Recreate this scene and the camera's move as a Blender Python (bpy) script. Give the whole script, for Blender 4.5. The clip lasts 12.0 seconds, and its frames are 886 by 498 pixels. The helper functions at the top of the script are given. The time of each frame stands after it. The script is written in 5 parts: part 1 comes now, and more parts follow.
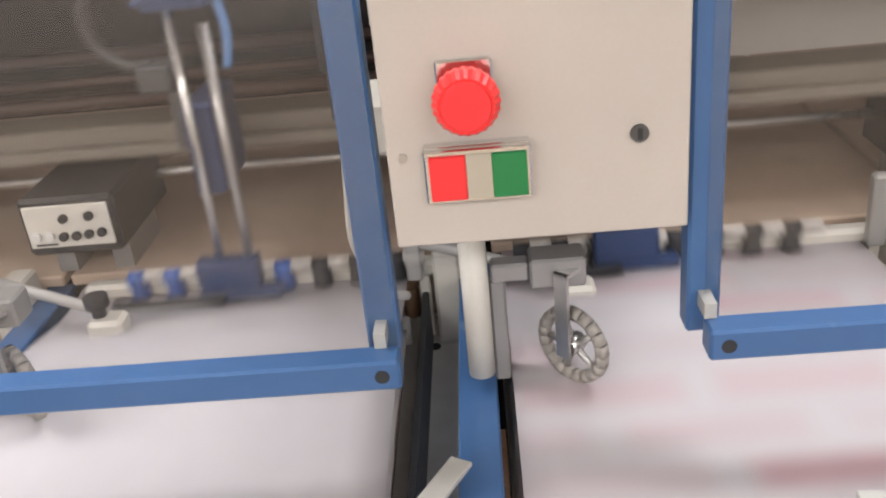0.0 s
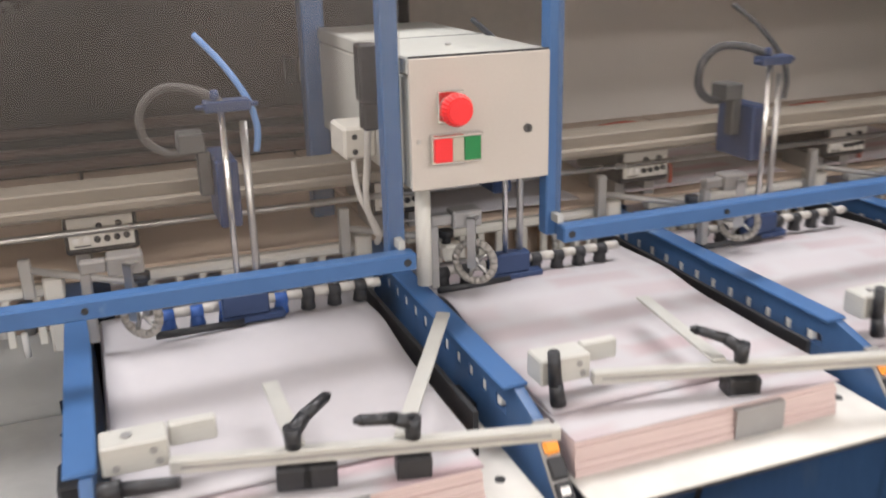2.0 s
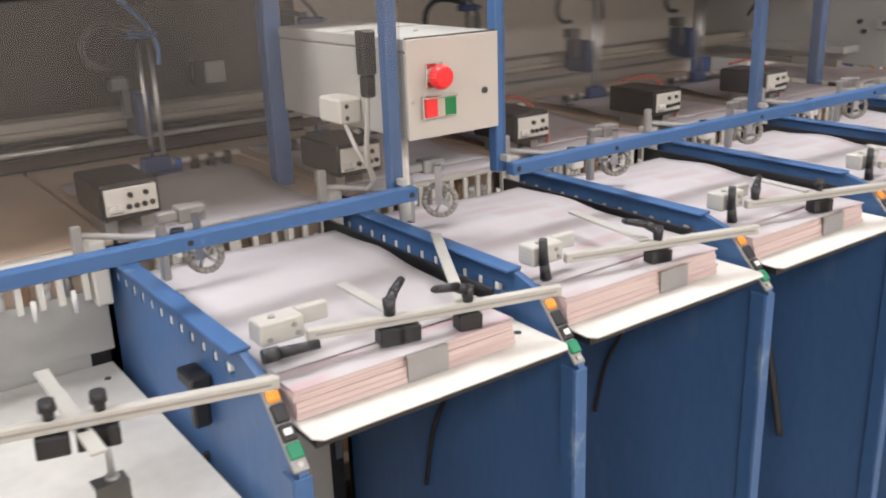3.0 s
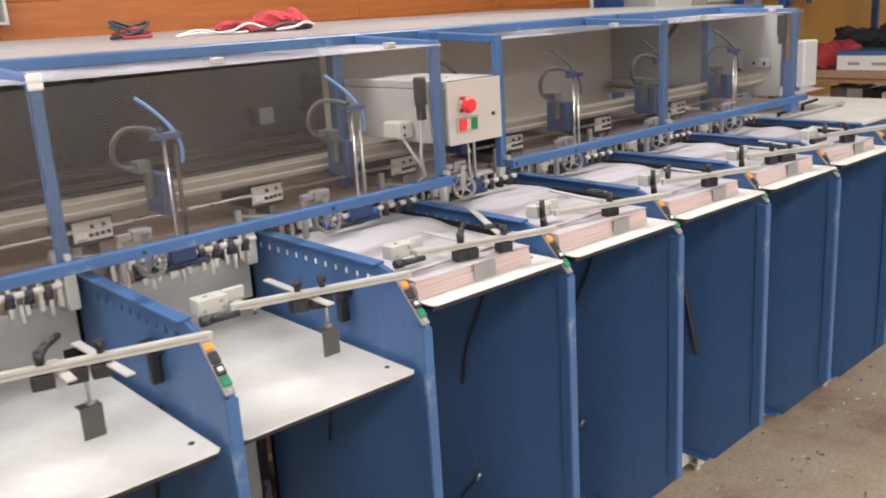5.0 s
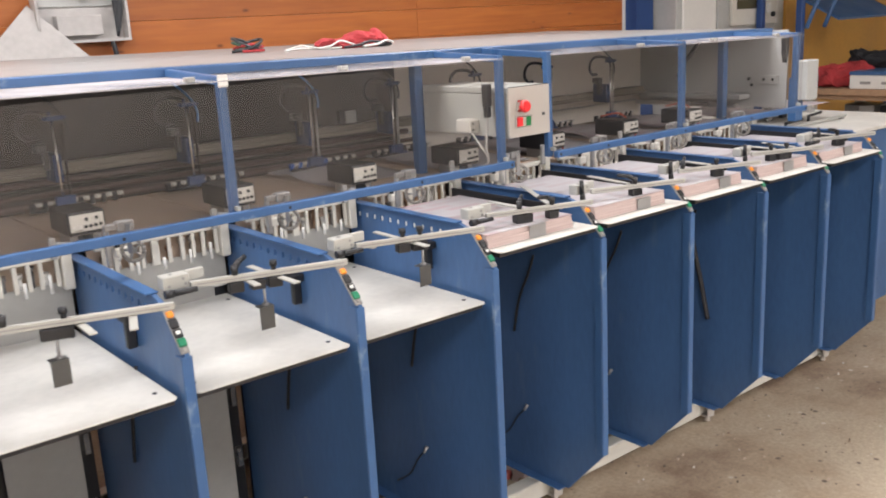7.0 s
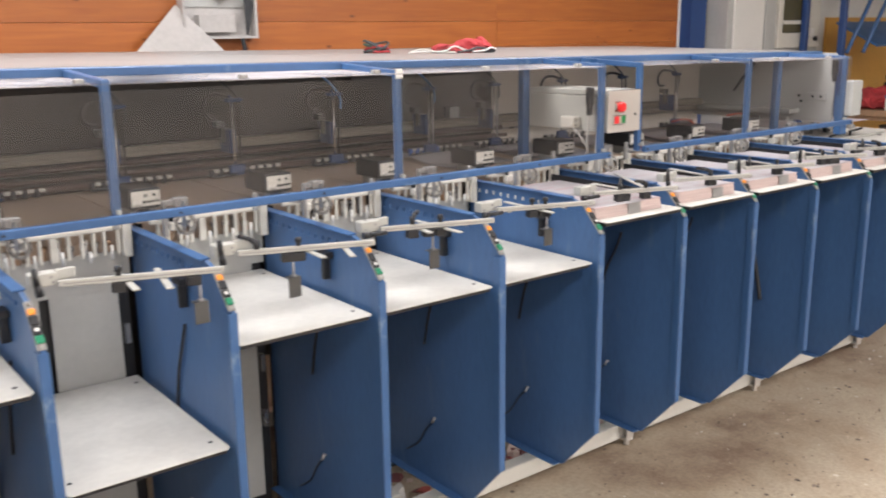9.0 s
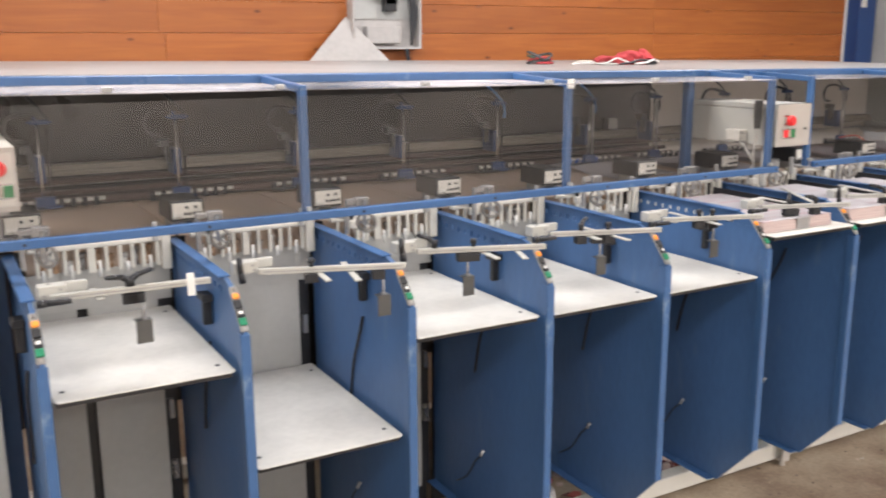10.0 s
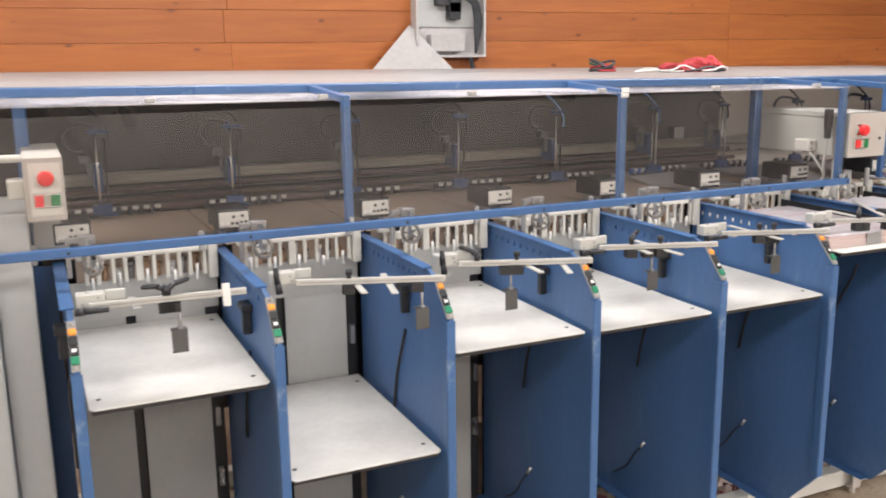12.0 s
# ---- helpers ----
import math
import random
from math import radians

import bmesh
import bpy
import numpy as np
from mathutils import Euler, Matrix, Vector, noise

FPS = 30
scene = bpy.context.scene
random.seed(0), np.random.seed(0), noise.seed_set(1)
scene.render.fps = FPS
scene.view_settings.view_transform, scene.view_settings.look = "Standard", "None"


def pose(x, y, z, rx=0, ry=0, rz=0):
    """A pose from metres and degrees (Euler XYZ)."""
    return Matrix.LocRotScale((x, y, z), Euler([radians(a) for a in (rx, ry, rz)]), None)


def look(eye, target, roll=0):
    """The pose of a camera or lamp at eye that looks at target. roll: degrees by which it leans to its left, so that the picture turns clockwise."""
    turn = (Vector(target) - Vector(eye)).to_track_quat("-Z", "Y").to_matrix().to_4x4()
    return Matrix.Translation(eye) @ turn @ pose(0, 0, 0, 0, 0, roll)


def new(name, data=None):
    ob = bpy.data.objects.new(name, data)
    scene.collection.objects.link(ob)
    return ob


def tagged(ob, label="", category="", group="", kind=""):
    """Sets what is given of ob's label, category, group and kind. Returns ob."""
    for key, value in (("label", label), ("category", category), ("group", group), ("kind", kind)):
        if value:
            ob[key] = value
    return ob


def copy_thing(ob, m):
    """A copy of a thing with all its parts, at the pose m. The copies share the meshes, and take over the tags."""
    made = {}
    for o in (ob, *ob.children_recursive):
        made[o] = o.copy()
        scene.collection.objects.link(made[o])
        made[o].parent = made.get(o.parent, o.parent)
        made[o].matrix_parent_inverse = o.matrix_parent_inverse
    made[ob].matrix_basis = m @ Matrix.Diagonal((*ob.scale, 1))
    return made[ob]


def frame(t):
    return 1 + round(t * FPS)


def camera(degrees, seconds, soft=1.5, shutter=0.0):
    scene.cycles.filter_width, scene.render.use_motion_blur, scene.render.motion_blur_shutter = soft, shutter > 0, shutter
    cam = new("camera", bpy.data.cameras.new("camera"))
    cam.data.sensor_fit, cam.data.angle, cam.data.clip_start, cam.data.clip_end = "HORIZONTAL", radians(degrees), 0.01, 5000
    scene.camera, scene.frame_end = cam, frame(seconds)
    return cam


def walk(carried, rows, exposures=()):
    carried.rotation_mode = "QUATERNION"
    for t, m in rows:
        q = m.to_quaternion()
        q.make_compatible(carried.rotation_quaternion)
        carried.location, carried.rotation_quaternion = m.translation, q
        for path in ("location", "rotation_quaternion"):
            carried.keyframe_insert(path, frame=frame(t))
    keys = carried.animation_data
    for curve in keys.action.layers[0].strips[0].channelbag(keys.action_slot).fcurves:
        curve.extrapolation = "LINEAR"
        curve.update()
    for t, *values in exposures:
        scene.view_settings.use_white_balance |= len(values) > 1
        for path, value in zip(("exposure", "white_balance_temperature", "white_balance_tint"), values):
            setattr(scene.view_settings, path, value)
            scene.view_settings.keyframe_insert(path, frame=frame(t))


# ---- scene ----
cam = camera(51.9, 12.0, soft=1.9, shutter=0.5)
PATH = [
    (0, (0.036, -0.007, 1.525), (-0.074, 1.795, 0.664), -5.9),
    (0.2, (0.022, -0.02, 1.535), (-0.04, 1.787, 0.686), -5.4),
    (0.5, (-0.053, -0.036, 1.547), (0.089, 1.769, 0.698), -4.1),
    (0.8, (-0.13, -0.106, 1.571), (0.162, 1.722, 0.814), -3.0),
    (1, (-0.172, -0.149, 1.59), (0.225, 1.659, 0.831), -1.7),
    (1.2, (-0.212, -0.209, 1.577), (0.313, 1.59, 0.876), -1.0),
    (1.5, (-0.232, -0.303, 1.585), (0.338, 1.48, 0.881), -0.3),
    (2, (-0.365, -0.484, 1.57), (0.305, 1.284, 0.917), -1.3),
    (2.5, (-0.596, -0.576, 1.525), (0.425, 1.045, 0.951), -1.0),
    (2.7, (-0.695, -0.609, 1.54), (0.37, 0.971, 0.935), -1.4),
    (4.3, (-1.244, -0.986, 1.623), (0.01, 0.445, 1.008), -2.3),
    (4.5, (-1.35, -1.042, 1.627), (-0.101, 0.403, 1.035), -3.2),
    (5, (-1.515, -1.159, 1.629), (-0.254, 0.301, 1.103), -3.6),
    (5.5, (-1.636, -1.335, 1.615), (-0.391, 0.147, 1.112), -3.1),
    (6, (-1.719, -1.457, 1.623), (-0.506, 0.056, 1.132), -3.5),
    (6.5, (-1.867, -1.497, 1.642), (-0.65, 0.013, 1.154), -3.5),
    (8.5, (-2.448, -1.814, 1.655), (-1.229, -0.301, 1.184), -1.1),
    (9, (-2.642, -1.817, 1.658), (-1.444, -0.283, 1.195), -0.7),
    (9.5, (-2.731, -1.811, 1.654), (-1.638, -0.197, 1.208), -0.2),
    (10, (-2.783, -1.826, 1.654), (-1.819, -0.128, 1.219), -0.3),
    (10.5, (-2.821, -1.833, 1.655), (-1.97, -0.074, 1.229), -0.7),
    (11, (-2.837, -1.842, 1.657), (-2.011, -0.069, 1.239), -0.5),
    (11.5, (-2.784, -1.848, 1.655), (-1.973, -0.067, 1.24), -0.5),
    (12, (-2.669, -1.83, 1.658), (-1.861, -0.049, 1.239), -0.7),
]
walk(cam, [(t, look(eye, target, roll)) for t, eye, target, roll in PATH],
     exposures=[(0, -0.02), (0.5, -0.2), (1.5, -0.06), (2.2, -0.08), (2.7, -0.06), (5, -0.03), (6.7, -0.06), (9, -0.02), (11, 0.04), (12, 0.04)])

# ---- world and light ----
world = bpy.data.worlds.new("world")
scene.world = world
world.use_nodes = True
world.node_tree.nodes["Background"].inputs[0].default_value = (0.9, 0.95, 1.0, 1)
world.node_tree.nodes["Background"].inputs[1].default_value = 0.05
# Lamp rows are assumed, spaced and powered to balance top and front light.
LAMP_POWER = 55.0
LAMP_ROWS = [(x, y) for y in (-4.9, -2.4) for x in (-4.2, -1.6, 1.0, 3.6)] + [(x, 1.0) for x in (-4.2, -1.6, 1.0)]
CEILING = 3.2


# ---- materials ----
def nodes_of(name):
    m = bpy.data.materials.new(name)
    m.use_nodes = True
    nt = m.node_tree
    return m, nt, nt.nodes["Principled BSDF"]


def surface(name, rgb, rough=0.5, metal=0.0, vary=0.12, grain=40.0, stain=3.0, bump=0.05, worn=None, random=0.0, stretch=(1, 1, 1), coat=0.0):
    """A painted, bare or moulded surface: two scales of variation in colour, roughness and relief."""
    m, nt, b = nodes_of(name)
    co = nt.nodes.new("ShaderNodeTexCoord")
    mp = nt.nodes.new("ShaderNodeMapping")
    mp.inputs["Scale"].default_value = stretch
    nt.links.new(co.outputs["Object"], mp.inputs[0])
    n1 = nt.nodes.new("ShaderNodeTexNoise")
    n1.inputs["Scale"].default_value, n1.inputs["Detail"].default_value = stain, 5
    n2 = nt.nodes.new("ShaderNodeTexNoise")
    n2.inputs["Scale"].default_value, n2.inputs["Detail"].default_value = grain, 4
    for n in (n1, n2):
        nt.links.new(mp.outputs[0], n.inputs["Vector"])
    mix = nt.nodes.new("ShaderNodeMath")
    mix.operation = "MULTIPLY_ADD"
    mix.inputs[1].default_value = 0.45
    nt.links.new(n2.outputs[0], mix.inputs[0])
    nt.links.new(n1.outputs[0], mix.inputs[2])
    fac = mix.outputs[0]
    if random:
        info = nt.nodes.new("ShaderNodeObjectInfo")
        add = nt.nodes.new("ShaderNodeMath")
        add.operation = "MULTIPLY_ADD"
        add.inputs[1].default_value = random
        nt.links.new(info.outputs["Random"], add.inputs[0])
        nt.links.new(fac, add.inputs[2])
        fac = add.outputs[0]
    ramp = nt.nodes.new("ShaderNodeValToRGB")
    e = ramp.color_ramp.elements
    e[0].position, e[1].position = 0.4, 1.0 + random
    e[0].color = (*[max(0, c * (1 - vary)) for c in rgb], 1)
    e[1].color = (*[min(1, c * (1 + vary)) for c in rgb], 1)
    nt.links.new(fac, ramp.inputs[0])
    col = ramp.outputs[0]
    if worn:
        n3 = nt.nodes.new("ShaderNodeTexNoise")
        n3.inputs["Scale"].default_value, n3.inputs["Detail"].default_value = 14, 8
        nt.links.new(mp.outputs[0], n3.inputs["Vector"])
        r3 = nt.nodes.new("ShaderNodeValToRGB")
        r3.color_ramp.elements[0].position, r3.color_ramp.elements[1].position = 0.66, 0.74
        nt.links.new(n3.outputs[0], r3.inputs[0])
        mx = nt.nodes.new("ShaderNodeMix")
        mx.data_type = "RGBA"
        nt.links.new(r3.outputs[0], mx.inputs[0])
        nt.links.new(col, mx.inputs[6])
        mx.inputs[7].default_value = (*worn, 1)
        col = mx.outputs[2]
    nt.links.new(col, b.inputs["Base Color"])
    rr = nt.nodes.new("ShaderNodeMapRange")
    rr.inputs[1].default_value, rr.inputs[2].default_value = 0.3, 0.75
    rr.inputs[3].default_value, rr.inputs[4].default_value = max(0.03, rough - 0.1), min(1, rough + 0.1)
    nt.links.new(n1.outputs[0], rr.inputs[0])
    nt.links.new(rr.outputs[0], b.inputs["Roughness"])
    b.inputs["Metallic"].default_value = metal
    b.inputs["Coat Weight"].default_value = coat
    if bump:
        bp = nt.nodes.new("ShaderNodeBump")
        bp.inputs["Strength"].default_value, bp.inputs["Distance"].default_value = bump, 0.004
        nt.links.new(n2.outputs[0], bp.inputs["Height"])
        nt.links.new(bp.outputs[0], b.inputs["Normal"])
    return m


def glowing(name, rgb, power):
    m, nt, b = nodes_of(name)
    b.inputs["Base Color"].default_value = (*rgb, 1)
    b.inputs["Emission Color"].default_value = (*rgb, 1)
    b.inputs["Emission Strength"].default_value = power
    return m


def clear_sheet(name, tint, dust_sheen, tone=(0.48, 0.42, 0.39), gloss=0.032):
    """Clear plastic: passes light, mirrors by its angle, and carries a thin film, dusty or standing in for reflection.
    """
    m, nt, b = nodes_of(name)
    nt.nodes.remove(b)
    out = nt.nodes["Material Output"]
    tr = nt.nodes.new("ShaderNodeBsdfTransparent")
    tr.inputs[0].default_value = (*tint, 1)
    gl = nt.nodes.new("ShaderNodeBsdfGlossy")
    gl.inputs["Roughness"].default_value = 0.09
    df = nt.nodes.new("ShaderNodeBsdfDiffuse")
    df.inputs[0].default_value = (*tone, 1)
    lw = nt.nodes.new("ShaderNodeLayerWeight")
    lw.inputs[0].default_value = 0.5
    pw = nt.nodes.new("ShaderNodeMath")
    pw.operation = "POWER"
    pw.inputs[1].default_value = 5.0
    nt.links.new(lw.outputs["Facing"], pw.inputs[0])
    fr = nt.nodes.new("ShaderNodeMath")
    fr.operation = "MULTIPLY_ADD"
    fr.inputs[1].default_value, fr.inputs[2].default_value = 0.32, gloss
    nt.links.new(pw.outputs[0], fr.inputs[0])
    nz = nt.nodes.new("ShaderNodeTexNoise")
    nz.inputs["Scale"].default_value, nz.inputs["Detail"].default_value = 2.2, 6
    co = nt.nodes.new("ShaderNodeTexCoord")
    nt.links.new(co.outputs["Object"], nz.inputs["Vector"])
    mr = nt.nodes.new("ShaderNodeMapRange")
    mr.inputs[1].default_value, mr.inputs[2].default_value = 0.42, 0.68
    mr.inputs[3].default_value, mr.inputs[4].default_value = dust_sheen * 0.35, dust_sheen * 2.6
    nt.links.new(nz.outputs[0], mr.inputs[0])
    m1 = nt.nodes.new("ShaderNodeMixShader")
    nt.links.new(mr.outputs[0], m1.inputs[0])
    nt.links.new(tr.outputs[0], m1.inputs[1])
    nt.links.new(df.outputs[0], m1.inputs[2])
    m2 = nt.nodes.new("ShaderNodeMixShader")
    nt.links.new(fr.outputs[0], m2.inputs[0])
    nt.links.new(m1.outputs[0], m2.inputs[1])
    nt.links.new(gl.outputs[0], m2.inputs[2])
    nt.links.new(m2.outputs[0], out.inputs["Surface"])
    return m


def wood_planks(name):
    m, nt, b = nodes_of(name)
    co = nt.nodes.new("ShaderNodeTexCoord")
    info = nt.nodes.new("ShaderNodeObjectInfo")
    off = nt.nodes.new("ShaderNodeVectorMath")
    off.operation = "MULTIPLY_ADD"
    off.inputs[1].default_value = (7, 5, 9)
    nt.links.new(info.outputs["Random"], off.inputs[0])
    nt.links.new(co.outputs["Object"], off.inputs[2])
    mp = nt.nodes.new("ShaderNodeMapping")
    mp.inputs["Scale"].default_value = (1.0, 1, 14)
    nt.links.new(off.outputs[0], mp.inputs[0])
    n1 = nt.nodes.new("ShaderNodeTexNoise")
    n1.inputs["Scale"].default_value, n1.inputs["Detail"].default_value, n1.inputs["Distortion"].default_value = 2.4, 7, 0.7
    nt.links.new(mp.outputs[0], n1.inputs["Vector"])
    ramp = nt.nodes.new("ShaderNodeValToRGB")
    e = ramp.color_ramp.elements
    e[0].position, e[1].position = 0.15, 0.85
    e[0].color, e[1].color = (0.33, 0.084, 0.016, 1), (0.52, 0.166, 0.033, 1)
    nt.links.new(n1.outputs[0], ramp.inputs[0])
    kn = nt.nodes.new("ShaderNodeTexVoronoi")
    kn.inputs["Scale"].default_value = 4.2
    mk_ = nt.nodes.new("ShaderNodeMapping")
    mk_.inputs["Scale"].default_value = (1.0, 1, 2.2)
    nt.links.new(off.outputs[0], mk_.inputs[0])
    nt.links.new(mk_.outputs[0], kn.inputs["Vector"])
    kr = nt.nodes.new("ShaderNodeValToRGB")
    kr.color_ramp.elements[0].position, kr.color_ramp.elements[1].position = 0.04, 0.10
    kr.color_ramp.elements[0].color = (0.35, 0.3, 0.3, 1)
    nt.links.new(kn.outputs["Distance"], kr.inputs[0])
    mx = nt.nodes.new("ShaderNodeMix")
    mx.data_type, mx.blend_type = "RGBA", "MULTIPLY"
    mx.inputs[0].default_value = 1
    nt.links.new(ramp.outputs[0], mx.inputs[6])
    nt.links.new(kr.outputs[0], mx.inputs[7])
    hs = nt.nodes.new("ShaderNodeHueSaturation")
    mr = nt.nodes.new("ShaderNodeMapRange")
    mr.inputs[3].default_value, mr.inputs[4].default_value = 0.80, 1.10
    nt.links.new(info.outputs["Random"], mr.inputs[0])
    nt.links.new(mr.outputs[0], hs.inputs["Value"])
    nt.links.new(mx.outputs[2], hs.inputs["Color"])
    nt.links.new(hs.outputs[0], b.inputs["Base Color"])
    b.inputs["Roughness"].default_value = 0.5
    bp = nt.nodes.new("ShaderNodeBump")
    bp.inputs["Strength"].default_value, bp.inputs["Distance"].default_value = 0.15, 0.003
    nt.links.new(n1.outputs[0], bp.inputs["Height"])
    nt.links.new(bp.outputs[0], b.inputs["Normal"])
    return m


def concrete(name):
    """Sandy worn concrete: broad rusty stains, fine grain, dark pits and pale chips."""
    m, nt, b = nodes_of(name)
    co = nt.nodes.new("ShaderNodeTexCoord")

    def noise(scale, detail, rough=0.55):
        n = nt.nodes.new("ShaderNodeTexNoise")
        n.inputs["Scale"].default_value, n.inputs["Detail"].default_value, n.inputs["Roughness"].default_value = scale, detail, rough
        nt.links.new(co.outputs["Object"], n.inputs["Vector"])
        return n.outputs[0]

    def ramp(fac, stops):
        r = nt.nodes.new("ShaderNodeValToRGB")
        e = r.color_ramp.elements
        while len(e) < len(stops):
            e.new(0.5)
        for el, (p, c) in zip(e, stops):
            el.position, el.color = p, (*c, 1)
        nt.links.new(fac, r.inputs[0])
        return r.outputs[0]

    def mixed(kind, fac, a, c):
        x = nt.nodes.new("ShaderNodeMix")
        x.data_type, x.blend_type = "RGBA", kind
        if isinstance(fac, float):
            x.inputs[0].default_value = fac
        else:
            nt.links.new(fac, x.inputs[0])
        nt.links.new(a, x.inputs[6])
        if isinstance(c, tuple):
            x.inputs[7].default_value = (*c, 1)
        else:
            nt.links.new(c, x.inputs[7])
        return x.outputs[2]

    col = ramp(noise(1.3, 6, 0.62), [(0.38, (0.22, 0.150, 0.102)), (0.48, (0.36, 0.278, 0.195)), (0.60, (0.43, 0.355, 0.262))])
    fine = noise(60, 5, 0.7)
    col = mixed("MULTIPLY", 1.0, col, ramp(fine, [(0.3, (0.74, 0.73, 0.72)), (0.65, (1.08, 1.08, 1.08))]))
    for scale, limit, tone in ((13.0, 0.17, (0.085, 0.06, 0.05)), (9.0, 0.12, (0.56, 0.50, 0.42)), (26.0, 0.2, (0.14, 0.10, 0.08))):
        v = nt.nodes.new("ShaderNodeTexVoronoi")
        v.inputs["Scale"].default_value = scale
        nt.links.new(co.outputs["Object"], v.inputs["Vector"])
        spot = ramp(v.outputs["Distance"], [(limit * 0.5, (1, 1, 1)), (limit, (0, 0, 0))])
        some = ramp(noise(scale * 0.3, 2), [(0.52, (0, 0, 0)), (0.60, (1, 1, 1))])
        col = mixed("MIX", mixed("MULTIPLY", 1.0, spot, some), col, tone)
    nt.links.new(col, b.inputs["Base Color"])
    b.inputs["Roughness"].default_value = 0.62
    bp = nt.nodes.new("ShaderNodeBump")
    bp.inputs["Strength"].default_value, bp.inputs["Distance"].default_value = 0.25, 0.004
    nt.links.new(fine, bp.inputs["Height"])
    nt.links.new(bp.outputs[0], b.inputs["Normal"])
    return m


def assorted(name, tones):
    """Loose scraps, each in one of a few colours."""
    m, nt, b = nodes_of(name)
    g = nt.nodes.new("ShaderNodeNewGeometry")
    r = nt.nodes.new("ShaderNodeValToRGB")
    r.color_ramp.interpolation = "CONSTANT"
    e = r.color_ramp.elements
    while len(e) < len(tones):
        e.new(0.5)
    for i, c in enumerate(tones):
        e[i].position, e[i].color = i / len(tones), (*c, 1)
    nt.links.new(g.outputs["Random Per Island"], r.inputs[0])
    nt.links.new(r.outputs[0], b.inputs["Base Color"])
    b.inputs["Roughness"].default_value = 0.7
    return m


def paper_edges(name):
    """The cut edges of a pile of sheets: fine level layers."""
    m, nt, b = nodes_of(name)
    co = nt.nodes.new("ShaderNodeTexCoord")
    mp = nt.nodes.new("ShaderNodeMapping")
    mp.inputs["Scale"].default_value = (6, 6, 420)
    nt.links.new(co.outputs["Object"], mp.inputs[0])
    n = nt.nodes.new("ShaderNodeTexNoise")
    n.inputs["Scale"].default_value, n.inputs["Detail"].default_value = 1.0, 3
    nt.links.new(mp.outputs[0], n.inputs["Vector"])
    ramp = nt.nodes.new("ShaderNodeValToRGB")
    e = ramp.color_ramp.elements
    e[0].position, e[1].position = 0.3, 0.7
    e[0].color, e[1].color = (0.47, 0.35, 0.32, 1), (0.60, 0.48, 0.445, 1)
    nt.links.new(n.outputs[0], ramp.inputs[0])
    nt.links.new(ramp.outputs[0], b.inputs["Base Color"])
    b.inputs["Roughness"].default_value = 0.85
    bp = nt.nodes.new("ShaderNodeBump")
    bp.inputs["Strength"].default_value, bp.inputs["Distance"].default_value = 0.5, 0.001
    nt.links.new(n.outputs[0], bp.inputs["Height"])
    nt.links.new(bp.outputs[0], b.inputs["Normal"])
    return m


def printed_paper(name, ink):
    """White sheets with broad, faint printed areas."""
    m, nt, b = nodes_of(name)
    co = nt.nodes.new("ShaderNodeTexCoord")
    mp = nt.nodes.new("ShaderNodeMapping")
    mp.inputs["Scale"].default_value = (3.2, 5.0, 1)
    nt.links.new(co.outputs["Object"], mp.inputs[0])
    v = nt.nodes.new("ShaderNodeTexBrick")
    v.inputs["Scale"].default_value = 1.0
    v.inputs["Color1"].default_value, v.inputs["Color2"].default_value = (0.445, 0.425, 0.435, 1), (*ink, 1)
    v.inputs["Mortar"].default_value = (0.455, 0.44, 0.445, 1)
    v.inputs["Mortar Size"].default_value = 0.09
    v.inputs["Mortar Smooth"].default_value = 1.0
    nt.links.new(mp.outputs[0], v.inputs["Vector"])
    n = nt.nodes.new("ShaderNodeTexNoise")
    n.inputs["Scale"].default_value, n.inputs["Detail"].default_value = 4.5, 3
    nt.links.new(co.outputs["Object"], n.inputs["Vector"])
    mx = nt.nodes.new("ShaderNodeMix")
    mx.data_type = "RGBA"
    nt.links.new(n.outputs[0], mx.inputs[0])
    nt.links.new(v.outputs[0], mx.inputs[6])
    mx.inputs[7].default_value = (0.435, 0.405, 0.412, 1)
    nt.links.new(mx.outputs[2], b.inputs["Base Color"])
    b.inputs["Roughness"].default_value = 0.55
    return m


BLUE = surface("blue_enamel", (0.050, 0.115, 0.250), 0.40, vary=0.24, stain=2.5, grain=60, bump=0.04, worn=(0.075, 0.145, 0.275), stretch=(1, 1, 0.35))
BLUE_POST = surface("blue_tube_enamel", (0.048, 0.118, 0.265), 0.36, vary=0.12, bump=0.03, worn=(0.16, 0.24, 0.36))
CREAM = surface("cream_enamel", (0.66, 0.63, 0.56), 0.38, vary=0.06, stain=4, bump=0.02)
BOX_GREY = surface("warm_grey_enamel", (0.48, 0.435, 0.385), 0.45, vary=0.05, stain=5, grain=300, bump=0.04)
BOX_SHELL = surface("grey_green_enamel", (0.47, 0.465, 0.42), 0.42, vary=0.10, stain=6, bump=0.03)
PLATE = surface("light_grey_sheet", (0.455, 0.455, 0.435), 0.45, vary=0.10, stain=3, bump=0.02)
PLATE_LIGHT = surface("pale_beige_sheet", (0.475, 0.462, 0.425), 0.5, vary=0.10, stain=3, bump=0.02)
TRAY = surface("white_coated_tray", (0.58, 0.56, 0.515), 0.72, vary=0.12, stain=9, bump=0.02)
COVER = surface("grey_cover_sheet", (0.295, 0.283, 0.275), 0.40, vary=0.07, stain=1.5, bump=0.03)
ALU = surface("cream_aluminium", (0.465, 0.455, 0.415), 0.45, metal=0.25, vary=0.1, stretch=(1, 1, 6), bump=0.03)
STEEL = surface("worn_steel", (0.50, 0.49, 0.47), 0.32, metal=0.9, vary=0.15, grain=90, bump=0.05)
